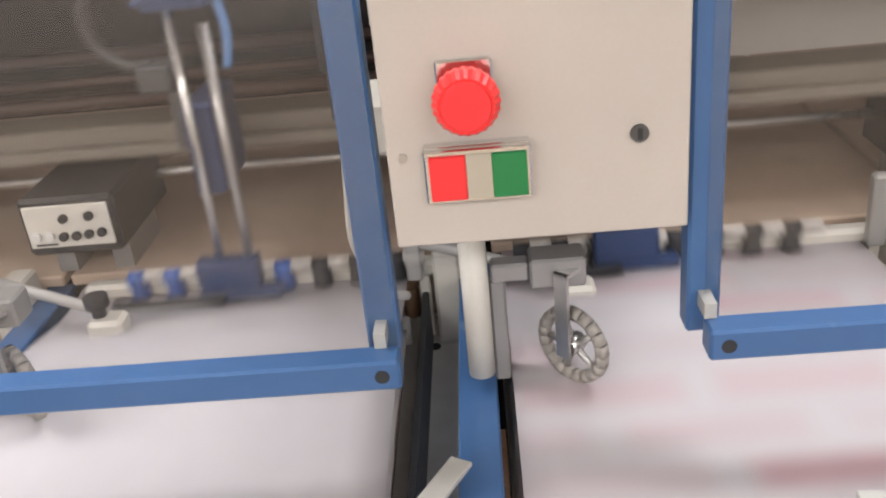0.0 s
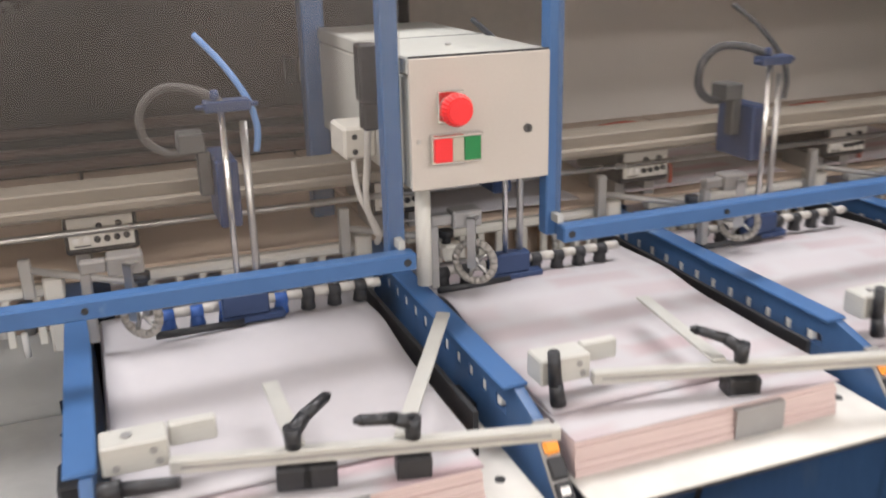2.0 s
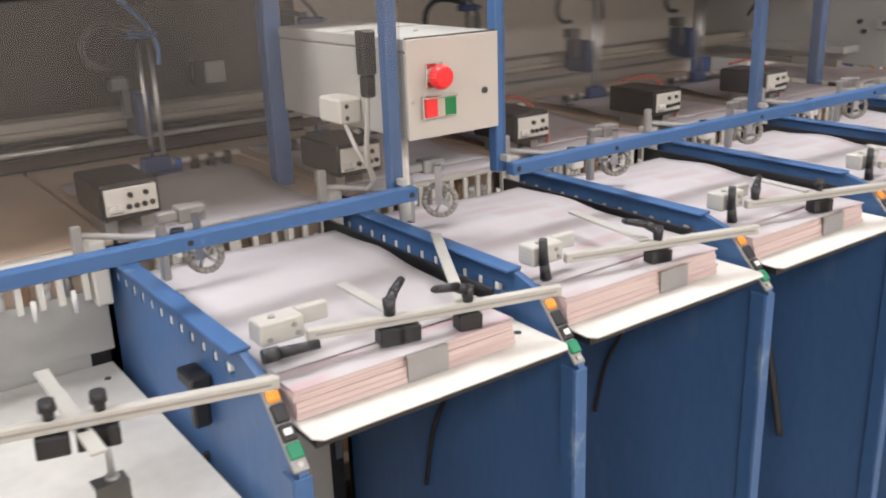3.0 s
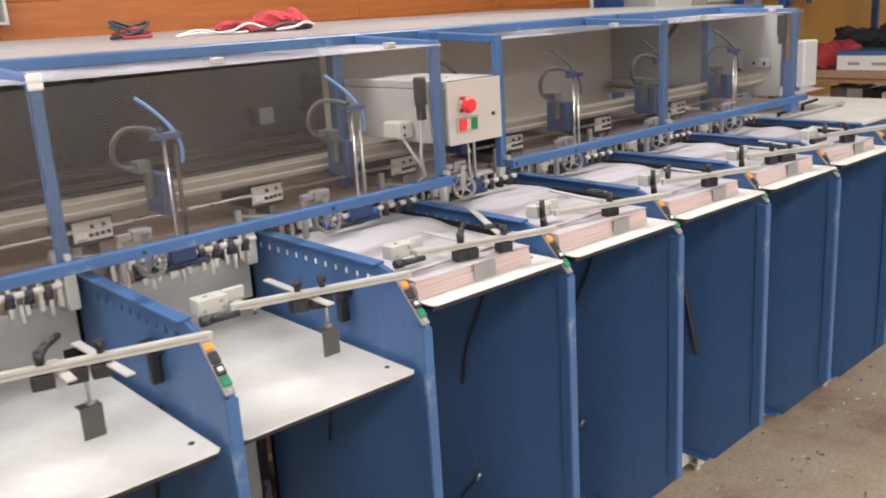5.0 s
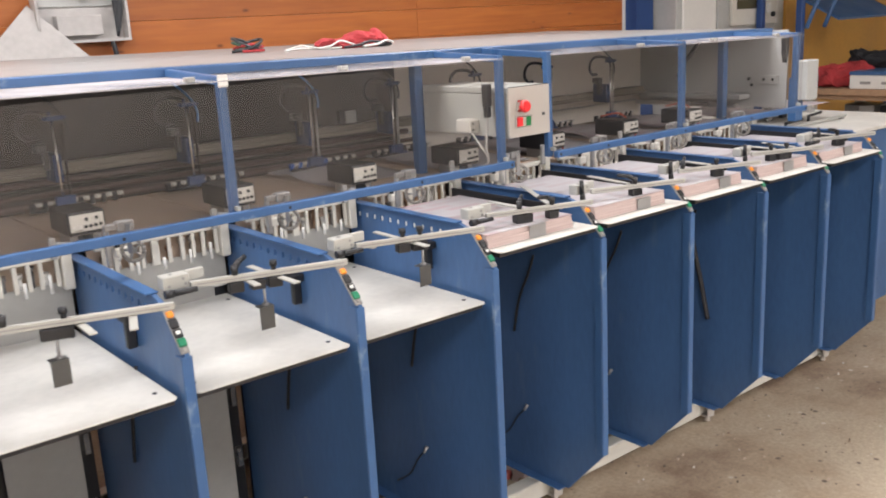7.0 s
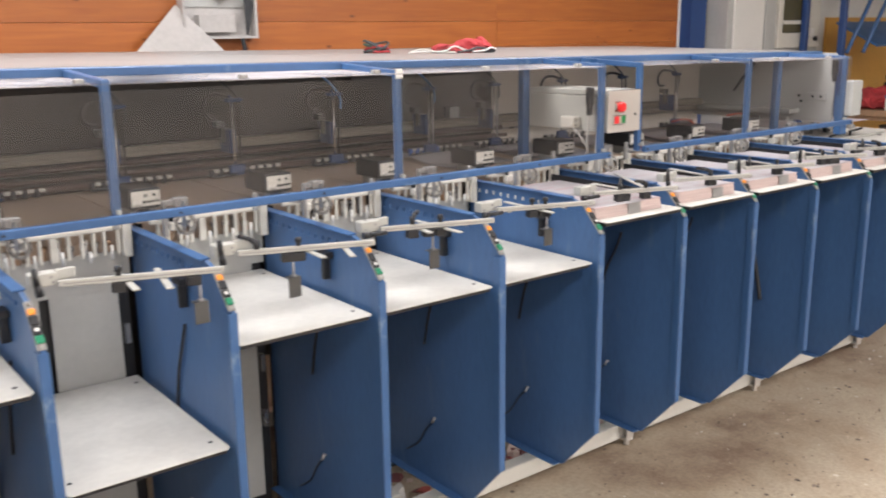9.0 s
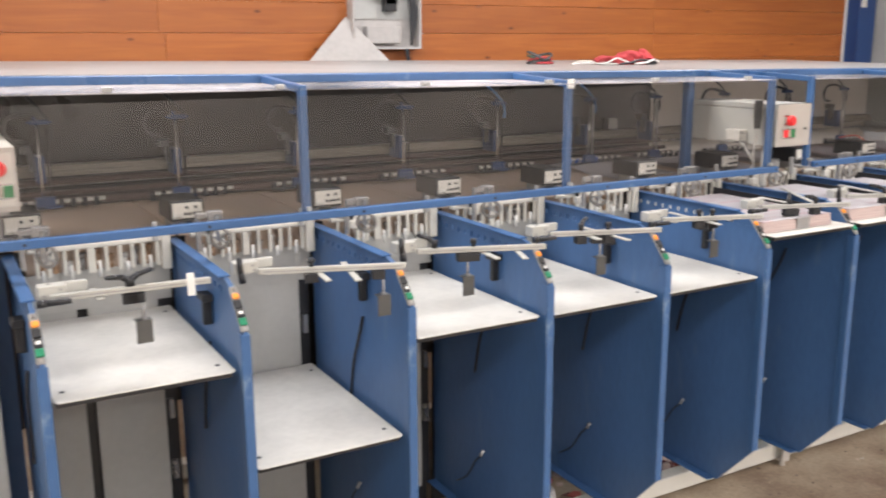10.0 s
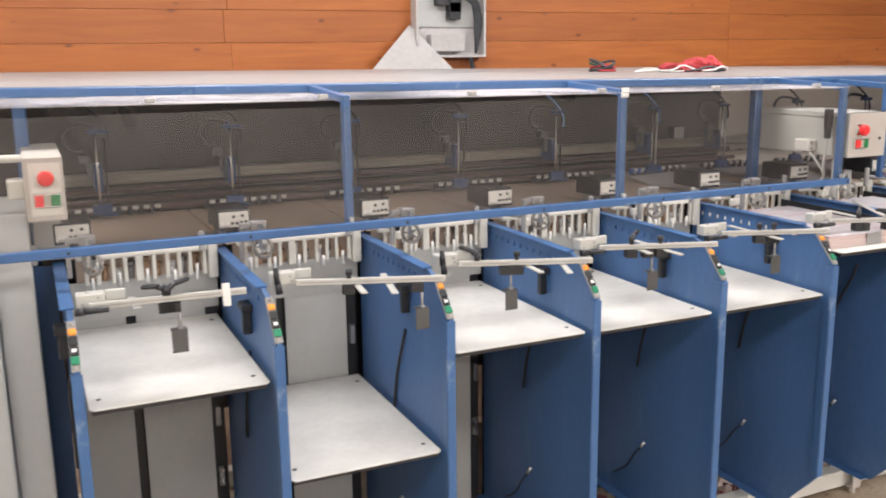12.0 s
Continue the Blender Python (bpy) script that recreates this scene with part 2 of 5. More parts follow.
BEAM = surface("dusty_aluminium_beam", (0.235, 0.205, 0.165), 0.5, metal=0.1, vary=0.2, stretch=(0.4, 4, 8), bump=0.04)
DARK_PLATE = surface("grey_steel_plate", (0.33, 0.32, 0.31), 0.45, metal=0.5, vary=0.12, bump=0.05)
HEAD_GREY = surface("scuffed_grey_metal", (0.40, 0.39, 0.37), 0.45, metal=0.3, vary=0.15, bump=0.04)
DARK_STEEL = surface("dark_grey_steel", (0.10, 0.10, 0.098), 0.4, metal=0.4, vary=0.2, bump=0.03)
BLACK = surface("black_plastic", (0.018, 0.018, 0.02), 0.42, vary=0.2, grain=200, bump=0.06)
WHEEL = surface("worn_grey_rubber", (0.30, 0.275, 0.245), 0.6, vary=0.2, bump=0.05)
RUBBER = surface("dark_rubber", (0.035, 0.034, 0.036), 0.7, vary=0.2, bump=0.08)
BROWN_BACK = surface("dark_brown_panel", (0.030, 0.022, 0.018), 0.35, vary=0.4, stain=2.2, bump=0.0)
BEIGE_BACK = surface("beige_inner_panel", (0.78, 0.715, 0.635), 0.5, vary=0.1, stain=1.6, bump=0.03)
TABLE = surface("brown_conveyor_table", (0.56, 0.435, 0.335), 0.45, vary=0.22, stain=4, bump=0.05)
RED = surface("red_plastic", (0.78, 0.022, 0.022), 0.35, vary=0.08, bump=0.02)
RED_BTN = surface("red_button", (0.80, 0.03, 0.035), 0.4, vary=0.05, bump=0.0)
GREEN_BTN = surface("green_button", (0.012, 0.19, 0.055), 0.4, vary=0.08, bump=0.0)
GREY_BTN = surface("grey_button", (0.42, 0.38, 0.30), 0.5, vary=0.06, bump=0.0)
CHROME = surface("bright_metal", (0.72, 0.71, 0.69), 0.2, metal=1.0, vary=0.08, bump=0.0)
WHITE = surface("white_plastic", (0.76, 0.74, 0.70), 0.45, vary=0.05, bump=0.02)
SPACER = surface("dull_white_plastic", (0.50, 0.47, 0.43), 0.5, vary=0.12, bump=0.0)
BLUE_CUP = surface("blue_cup", (0.04, 0.11, 0.36), 0.5, vary=0.1, bump=0.0)
BLUE_ALLOY = surface("blue_anodised_metal", (0.035, 0.06, 0.14), 0.35, metal=0.3, vary=0.15, bump=0.02)
ORANGE_LAMP = glowing("orange_lamp", (0.8, 0.27, 0.03), 0.12)
GREEN_LAMP = surface("green_key", (0.015, 0.20, 0.10), 0.4, vary=0.05, bump=0.0)
INK = surface("black_ink", (0.02, 0.02, 0.022), 0.5, vary=0.1, bump=0.0)
SKY_HOSE = surface("blue_hose", (0.12, 0.25, 0.50), 0.4, vary=0.1, bump=0.0)
HOSE = surface("grey_hose", (0.50, 0.48, 0.44), 0.45, vary=0.1, bump=0.0)
DIM_HOSE = surface("dark_grey_hose", (0.075, 0.068, 0.064), 0.45, vary=0.1, bump=0.0)
COPPER = surface("red_brown_pipe", (0.10, 0.065, 0.055), 0.5, metal=0.2, vary=0.15, bump=0.02)
DARK_HOSE = surface("black_hose", (0.03, 0.032, 0.036), 0.4, vary=0.1, bump=0.0)
RED_HOSE = surface("red_hose", (0.42, 0.085, 0.05), 0.45, vary=0.1, bump=0.0)
PAPER_EDGE = paper_edges("paper_edges")
PAPER = printed_paper("printed_paper", (0.40, 0.275, 0.28))
PAPER_RED = printed_paper("red_printed_paper", (0.45, 0.22, 0.235))
SHEET = surface("plain_sheet", (0.445, 0.42, 0.425), 0.75, vary=0.06, stain=3.5, bump=0.0)
LITTER = assorted("litter_scraps", ((0.62, 0.58, 0.54), (0.45, 0.10, 0.08), (0.30, 0.22, 0.15), (0.06, 0.05, 0.05), (0.55, 0.42, 0.36), (0.16, 0.05, 0.05)))
GRIT = assorted("floor_grit", ((0.55, 0.50, 0.44), (0.12, 0.09, 0.07), (0.22, 0.16, 0.12), (0.48, 0.38, 0.30)))
GREEN_CABLE = surface("dark_green_cable", (0.035, 0.075, 0.05), 0.5, vary=0.1, bump=0.0)
FLOOR = concrete("worn_concrete")
PLASTER = surface("painted_plaster", (0.78, 0.77, 0.74), 0.8, vary=0.08, stain=0.8, bump=0.05)
PLANK = wood_planks("orange_pine")
PANE = clear_sheet("clear_plastic", (0.93, 0.92, 0.91), 0.016)
# The roof's strong pale film paints in the ceiling it reflects at low angles.
ROOF_PANE = clear_sheet("pale_sheen_plastic", (0.9, 0.89, 0.88), 0.30, (0.60, 0.56, 0.55), 0.05)
ORANGE_BOARD = surface("ochre_board", (0.68, 0.36, 0.08), 0.6, vary=0.12, bump=0.03)
OLIVE_GLASS = surface("dark_olive_glass", (0.075, 0.065, 0.03), 0.15, vary=0.2, bump=0.0)
NAVY = surface("navy_enamel", (0.02, 0.06, 0.2), 0.4, vary=0.12, bump=0.02)
DULL_WHITE = surface("dusty_white_sheet", (0.47, 0.445, 0.425), 0.6, vary=0.14, stain=5, bump=0.03)
CLOTH_RED = surface("red_cloth", (0.40, 0.04, 0.045), 0.85, vary=0.3, stain=12, grain=180, bump=0.3)
CLOTH_DARK = surface("dark_cloth", (0.022, 0.022, 0.026), 0.9, vary=0.3, stain=12, grain=180, bump=0.3)
BENCH_WOOD = surface("bench_board", (0.36, 0.22, 0.13), 0.6, vary=0.2, stretch=(1, 8, 8), bump=0.05)
TUBE_GLOW = glowing("added_tube_glow", (1.0, 0.97, 0.92), 9.0)


# ---- mesh helpers ----
def box(bm, x0, x1, y0, y1, z0, z1, m=None):
    p = [(x, y, z) for x in (x0, x1) for y in (y0, y1) for z in (z0, z1)]
    v = [bm.verts.new(m @ Vector(c) if m else c) for c in p]
    for f in ((0, 1, 3, 2), (4, 6, 7, 5), (0, 4, 5, 1), (2, 3, 7, 6), (0, 2, 6, 4), (1, 5, 7, 3)):
        bm.faces.new([v[i] for i in f])
    return bm


def rod(bm, a, b, r, seg=10, r2=None):
    """A closed round bar from a to b."""
    a, b = Vector(a), Vector(b)
    q = (b - a).to_track_quat("Z", "Y").to_matrix()
    r2 = r if r2 is None else r2
    ring = []
    for c, rr in ((a, r), (b, r2)):
        ring.append([bm.verts.new(c + q @ Vector((rr * math.cos(6.28318 * i / seg), rr * math.sin(6.28318 * i / seg), 0))) for i in range(seg)])
    for i in range(seg):
        j = (i + 1) % seg
        f = bm.faces.new((ring[0][i], ring[0][j], ring[1][j], ring[1][i]))
        f.smooth = True
    bm.faces.new(ring[0][::-1])
    bm.faces.new(ring[1])
    return bm


def tube(bm, pts, r, seg=7):
    """A bent round hose through pts, smoothed."""
    pts = [Vector(p) for p in pts]
    fine = []
    for i in range(len(pts) - 1):
        p0, p1, p2, p3 = pts[max(i - 1, 0)], pts[i], pts[i + 1], pts[min(i + 2, len(pts) - 1)]
        for s in range(6):
            t = s / 6
            fine.append(0.5 * ((2 * p1) + (p2 - p0) * t + (2 * p0 - 5 * p1 + 4 * p2 - p3) * t * t + (3 * p1 - p0 - 3 * p2 + p3) * t * t * t))
    fine.append(pts[-1])
    rings, up = [], Vector((0.13, 0.31, 0.94))
    for i, c in enumerate(fine):
        d = (fine[min(i + 1, len(fine) - 1)] - fine[max(i - 1, 0)]).normalized()
        u = d.cross(up).normalized()
        w = d.cross(u)
        rings.append([bm.verts.new(c + r * (math.cos(6.28318 * k / seg) * u + math.sin(6.28318 * k / seg) * w)) for k in range(seg)])
    for ra, rb in zip(rings, rings[1:]):
        for k in range(seg):
            f = bm.faces.new((ra[k], ra[(k + 1) % seg], rb[(k + 1) % seg], rb[k]))
            f.smooth = True
    bm.faces.new(rings[0][::-1])
    bm.faces.new(rings[-1])
    return bm


def profile(bm, yz, x0, x1):
    """A flat outline in y and z, given thickness along x."""
    a = [bm.verts.new((x0, y, z)) for y, z in yz]
    b = [bm.verts.new((x1, y, z)) for y, z in yz]
    bm.faces.new(a[::-1])
    bm.faces.new(b)
    for i in range(len(yz)):
        j = (i + 1) % len(yz)
        bm.faces.new((a[i], a[j], b[j], b[i]))
    return bm


def outline(bm, pts, n, depth):
    """A flat outline of 3D points, given depth along n."""
    n = Vector(n) * depth
    a = [bm.verts.new(p) for p in pts]
    b = [bm.verts.new(Vector(p) + n) for p in pts]
    bm.faces.new(a)
    bm.faces.new(b[::-1])
    for i in range(len(pts)):
        j = (i + 1) % len(pts)
        bm.faces.new((a[j], a[i], b[i], b[j]))
    return bm


def soften(bm, w, seg=1):
    bmesh.ops.recalc_face_normals(bm, faces=bm.faces)
    edges = [e for e in bm.edges if e.is_manifold and len(e.link_faces) == 2 and e.calc_face_angle(0) > 0.6]
    bmesh.ops.bevel(bm, geom=edges, offset=w, segments=seg, profile=0.6, affect="EDGES", clamp_overlap=True)
    return bm


def part(name, bm, material, parent=None, label="", at=None):
    """Links a bmesh as one mesh object, under a thing or part if one is given."""
    bmesh.ops.recalc_face_normals(bm, faces=bm.faces)
    me = bpy.data.meshes.new(name)
    bm.to_mesh(me)
    bm.free()
    me.materials.append(material)
    ob = new(name, me)
    if parent:
        ob.parent = parent
    if at:
        ob.matrix_basis = at
    if label:
        ob["label"] = label
    return ob


def thing(name, x, y, z, label, category, group="", kind=""):
    ob = new(name)
    ob.empty_display_size = 0.05
    ob.location = (x, y, z)
    return tagged(ob, label, category, group, kind)


def B():
    return bmesh.new()


def solid(name, dims, material, parent=None, label="", bev=0.0, at=None):
    bm = box(B(), *dims)
    if bev:
        soften(bm, bev)
    return part(name, bm, material, parent, label, at)


# ---- plan ----
PITCH = 0.44


def panel_x(k):
    return -0.41 + PITCH * k


FIRST, LAST = -5, 5
STATIONS = range(FIRST, LAST)
FULL = range(0, LAST)
TRAY_Z = {-5: 0.907, -4: 0.645, -3: 0.907, -2: 0.905, -1: 0.907}
RIGHT_END = 2.02
LEFT_END = -2.86

# ---- room ----
X0, X1, Y0, Y1 = -6.5, 8.5, -5.5, 2.8
tagged(solid("floor", (X0, X1, Y0, Y1, -0.1, 0), FLOOR), "worn beige-brown concrete workshop floor", "floor", kind="structure")
tagged(solid("ceiling", (X0, X1, Y0, Y1, CEILING, CEILING + 0.1), PLASTER), "plain pale workshop ceiling", "ceiling", kind="structure")
wall_north = tagged(solid("wall_north", (X0, X1, Y1, Y1 + 0.15, 0, CEILING), PLASTER), "workshop wall clad with orange pine planks", "wall", kind="structure")
tagged(solid("wall_south", (X0, X1, Y0 - 0.15, Y0, 0, CEILING), PLASTER), "plain painted workshop wall", "wall", kind="structure")
tagged(solid("wall_west", (X0 - 0.15, X0, Y0, Y1, 0, CEILING), PLASTER), "plain painted workshop wall", "wall", kind="structure")
tagged(solid("wall_east", (X1, X1 + 0.15, Y0, Y1, 0, CEILING), PLASTER), "plain painted workshop wall", "wall", kind="structure")


# Added lamp, never in view; its light is wider than the housing.
def ceiling_lamp(x, y):
    lamp = thing("ceiling_lamp", x, y, CEILING, "added ceiling lamp, out of view, that lights the workshop", "lamp", "ceiling lamps")
    solid("housing", (-0.65, 0.65, -0.06, 0.06, -0.05, 0), WHITE, lamp, bev=0.006)
    part("tube", rod(B(), (-0.6, 0, -0.075), (0.6, 0, -0.075), 0.014), TUBE_GLOW, lamp)
    data = bpy.data.lights.new("unseen_light", "AREA")
    data.shape, data.size, data.size_y, data.energy, data.color = "RECTANGLE", 1.5, 0.8, LAMP_POWER, (0.975, 0.965, 1.0)
    new("unseen_light", data).location = (x, y, CEILING - 0.11)


for lx, ly in LAMP_ROWS:
    ceiling_lamp(lx, ly)

# ---- the machine's frame ----
frame_thing = thing("machine_frame", 0, 0, 0, "long cream and blue steel frame of a collating machine", "machine frame")
solid("floor_rail", (LEFT_END + 0.2, RIGHT_END, 0.47, 0.53, 0.02, 0.085), CREAM, frame_thing, "cream steel floor rail", 0.004)
solid("rear_rail", (LEFT_END + 0.2, RIGHT_END, 1.5, 1.56, 0.02, 0.085), CREAM, frame_thing, "cream steel floor rail", 0.004)
for fx in (-2.64, -1.75, -0.84, 0.075, 0.98, 1.905):
    bm = box(B(), fx - 0.021, fx + 0.021, 0.432, 0.4695, 0.022, 0.030)
    box(bm, fx - 0.021, fx + 0.021, 0.432, 0.440, 0.0302, 0.118)
    box(bm, fx + 0.013, fx + 0.021, 0.4402, 0.4695, 0.0302, 0.062)
    rod(bm, (fx, 0.452, 0.0), (fx, 0.452, 0.022), 0.013, 12, 0.009)
    part("foot_bracket", soften(bm, 0.002), BOX_GREY, frame_thing, "scuffed cream angle bracket")


def rail_top(x):
    """Height of the upper rail's top: the machine falls a little towards its far end."""
    return 1.557 - 0.010 * x


def sloped(bm, dy=0.0, y0=0.866):
    """Tips a part of the hood with the fall of the machine."""
    for v in bm.verts:
        v.co.z += -0.010 * v.co.x + dy * (v.co.y - y0)
    return bm


part("top_cover", soften(sloped(box(B(), LEFT_END, RIGHT_END, 0.866, 2.25, 1.545, 1.556), 0.017), 0.002), COVER, frame_thing, "flat light grey cover sheet")
part("front_rail", soften(sloped(box(B(), LEFT_END, RIGHT_END, 0.838, 0.865, 1.530, 1.557)), 0.003), BLUE_POST, frame_thing, "blue square tube")
part("cover_edge", sloped(box(B(), LEFT_END, RIGHT_END, 0.8655, 0.875, 1.5565, 1.5585)), DARK_PLATE, frame_thing, "folded dark edge of the cover")
for px in (-2.70, -0.047, 1.80):
    solid("inner_post", (px, px + 0.036, 0.955, 0.991, 0.0, rail_top(px) - 0.012), BLUE_POST, frame_thing, "blue square tube", 0.003)
solid("back_panel", (LEFT_END, 0.36, 1.62, 1.63, 0.3, 1.550), BROWN_BACK, frame_thing, "dark brown smoked back panel")
solid("back_panel", (0.36, RIGHT_END, 1.62, 1.63, 0.3, 1.535), BEIGE_BACK, frame_thing, "beige steel back panel")
end_panel = solid("end_panel", (2.022, 2.030, 0.76, 1.63, 1.165, 1.528), PLATE, frame_thing, "beige steel end panel")
plate = part("socket_plate", soften(box(B(), 2.010, 2.022, 0.80, 0.90, 1.278, 1.318), 0.003), PLATE, end_panel, "pale socket plate")
for hy in (0.825, 0.872):
    part("hole", rod(B(), (2.0095, hy, 1.298), (2.0105, hy, 1.298), 0.008, 10), INK, end_panel)
part("knob", rod(rod(B(), (2.0219, 0.955, 1.30), (2.008, 0.955, 1.30), 0.007, 10), (2.0219, 0.940, 1.27), (2.008, 0.940, 1.27), 0.007, 10), BLACK, end_panel)
part("cross_rail", soften(box(B(), 1.93, 2.018, 0.95, 1.56, 1.205, 1.228), 0.002), PLATE, frame_thing, "pale cross rail")
part("cross_rail", soften(box(B(), 1.90, 1.928, 0.95, 1.56, 1.168, 1.190), 0.002), STEEL, frame_thing)
strut = part("gas_strut", rod(rod(B(), (1.86, 1.10, 1.53), (1.85, 1.20, 1.40), 0.011, 10), (1.85, 1.20, 1.40), (1.845, 1.255, 1.32), 0.006, 10), BLACK, frame_thing, "black gas strut")
for py, pz, pr in ((1.44, 1.150, 0.012), (1.49, 1.172, 0.009), (1.53, 1.205, 0.012)):
    part("pipe", rod(B(), (LEFT_END + 0.22, py, pz), (0.34, py, pz), pr, 10), COPPER, frame_thing, "red-brown pipe")
for k in STATIONS:
    px = panel_x(k)
    solid("conveyor_table", (px + 0.004, px + PITCH - 0.004, 0.83, 1.47, 1.115, 1.127), TABLE, frame_thing, "brown conveyor table plate", 0.002)


def end_tower():
    t = thing("end_tower", -2.86, 0.6, 0, "grey sheet-steel end tower with dark slanted lettering marks", "machine column")
    bm = box(B(), -0.03, 0.082, 0.0, 0.10, 0, 1.447)
    part("front_column", soften(bm, 0.006, 2), PLATE, t)
    bm = box(B(), 0.084, 0.172, 0.05, 0.40, 0, 1.28)
    part("rear_column", soften(bm, 0.006, 2), PLATE, t)
    bm = box(B(), -0.40, -0.034, 0.02, 0.4, 0, 1.44)
    part("side_cover", soften(bm, 0.006, 2), PLATE, t)
    for i in range(5):
        z = 1.108 - 0.0715 * i
        x = 0.022 + 0.001 * i
        bm = B()
        outline(bm, [(x - 0.021, -0.003, z - 0.023), (x + 0.009, -0.003, z - 0.023), (x + 0.021, -0.003, z + 0.023), (x - 0.009, -0.003, z + 0.023)], (0, 1, 0), 0.004)
        part("lettering_mark", bm, INK, t)

    part("blue_infill", box(B(), 0.173, 0.226, 0.245, 0.25, 0.1, 1.10), BLUE, t, "blue infill sheet")


end_tower()


# ---- divider panels ----
def divider_panel():
    t = thing("divider_panel", 0, 0, 0, "blue enamelled steel divider panel between feeders", "divider panel", "divider panels")
    bm = B()
    profile(bm, [(0.17, 1.0), (0.175, 0.29), (0.33, 0.117), (0.845, 0.117), (0.845, 1.064), (0.33, 1.064), (0.235, 1.064)], -0.016, -0.004)
    profile(bm, [(0.236, 1.0642), (0.33, 1.0642), (0.33, 1.106), (0.31, 1.106), (0.262, 1.092)], -0.016, -0.004)
    y = 0.345
    while y < 0.83:
        box(bm, -0.016, -0.004, y + 0.013, y + 0.040, 1.0638, 1.0802)
        y += 0.040
    box(bm, -0.016, -0.004, 0.329, 0.845, 1.080, 1.106)
    part("sheet", bm, BLUE, t)
    bm = box(B(), -0.024, 0.0, 0.168, 0.172, 0.292, 0.998)
    box(bm, -0.024, -0.020, 0.172, 0.20, 0.292, 0.998)
    part("front_flange", soften(bm, 0.0015), BLUE_POST, t)
    part("bottom_flange", soften(box(B(), -0.050, -0.0165, 0.34, 0.84, 0.117, 0.122), 0.0015), BLUE_POST, t)
    part("top_flange", soften(box(B(), -0.030, 0.001, 0.31, 0.845, 1.106, 1.111), 0.0015), BLUE_POST, t)
    # sloping key strip
    s = Matrix.Translation((-0.011, 0.218, 1.047)) @ Euler((math.atan2(0.10, 0.095), 0, 0)).to_matrix().to_4x4()
    strip = part("key_strip", soften(box(B(), -0.010, 0.010, -0.062, 0.062, 0.0, 0.006), 0.0015), DARK_PLATE, t, "pale strip of keys and a lamp", s)
    part("signal_lamp", soften(box(B(), -0.0085, 0.0085, 0.024, 0.040, 0.006, 0.013), 0.003), ORANGE_LAMP, strip, "orange lamp")
    part("key", soften(box(B(), -0.0095, 0.0095, -0.002, 0.0215, 0.006, 0.012), 0.002), INK, strip, "black key")
    part("key", soften(box(B(), -0.0095, 0.0095, -0.0255, -0.004, 0.006, 0.0114), 0.002), INK, strip, "black key")
    part("key", soften(box(B(), -0.0095, 0.0095, -0.0475, -0.0275, 0.006, 0.012), 0.002), GREEN_LAMP, strip, "green key")
    part("key_window", box(B(), -0.005, 0.005, -0.018, -0.010, 0.0114, 0.012), WHITE, strip)
    part("screw", rod(B(), (0, -0.054, 0.006), (0, -0.054, 0.0085), 0.004, 8), STEEL, strip)
    part("screw", rod(B(), (0, 0.052, 0.006), (0, 0.052, 0.0085), 0.004, 8), STEEL, strip)
    # fittings on the faces
    part("latch", rod(rod(B(), (0.0, 0.51, 0.36), (-0.022, 0.51, 0.36), 0.004, 8), (-0.02, 0.51, 0.365), (-0.028, 0.515, 0.345), 0.005, 8), STEEL, t)
    bm = box(B(), -0.040, -0.0165, 0.43, 0.448, 0.955, 1.04)
    box(bm, -0.046, -0.0165, 0.41, 0.465, 1.02, 1.04)
    part("slide_block", soften(bm, 0.003), BLACK, t)
    part("wire", tube(B(), [(-0.021, 0.515, 0.350), (-0.020, 0.56, 0.305), (-0.019, 0.61, 0.235), (-0.0195, 0.68, 0.185)], 0.0026), DARK_HOSE, t, "thin dark wire")
    bm = tube(B(), [(-0.02, 0.46, 0.90), (-0.024, 0.48, 0.84), (-0.022, 0.53, 0.74), (-0.021, 0.56, 0.62)], 0.0045)
    part("cable", bm, BLACK, t)
    return t


first_panel = divider_panel()
first_panel.location.x = panel_x(FIRST)
for k in range(FIRST + 1, LAST + 1):
    panel = copy_thing(first_panel, pose(panel_x(k), 0, 0))
    if k in FULL:
        # White blocks stand in for the lit paper seen through the slots.
        for i in range(12):
            y = 0.345 + 0.040 * i
            part("lit_slot_fill", soften(box(B(), -0.0152, -0.006, y + 0.002, y + 0.011, 1.066, 1.0785), 0.001), WHITE, panel, "white block standing for lit paper behind a slot")


# ---- trays and plates behind them ----
def feed_tray(z, front=0.185):
    bm = B()
    outline(bm, [(0.006, front + 0.012, -0.003), (0.016, front, -0.003), (0.398, front, -0.003), (0.408, front + 0.012, -0.003), (0.408, 0.845, -0.003), (0.006, 0.845, -0.003)], (0, 0, 1), 0.003)
    t = part("feed_tray", soften(bm, 0.001), TRAY)
    part("tray_carrier", box(B(), 0.012, 0.40, front + 0.012, 0.84, -0.016, -0.0035), BLACK, t, "dark steel tray carrier")
    for sx, sy in ((0.03, 0.25), (0.38, 0.25), (0.38, 0.78)):
        part("screw", rod(B(), (sx, sy, -0.002), (sx, sy, 0.0012), 0.006, 8), BLACK, t)
    return t


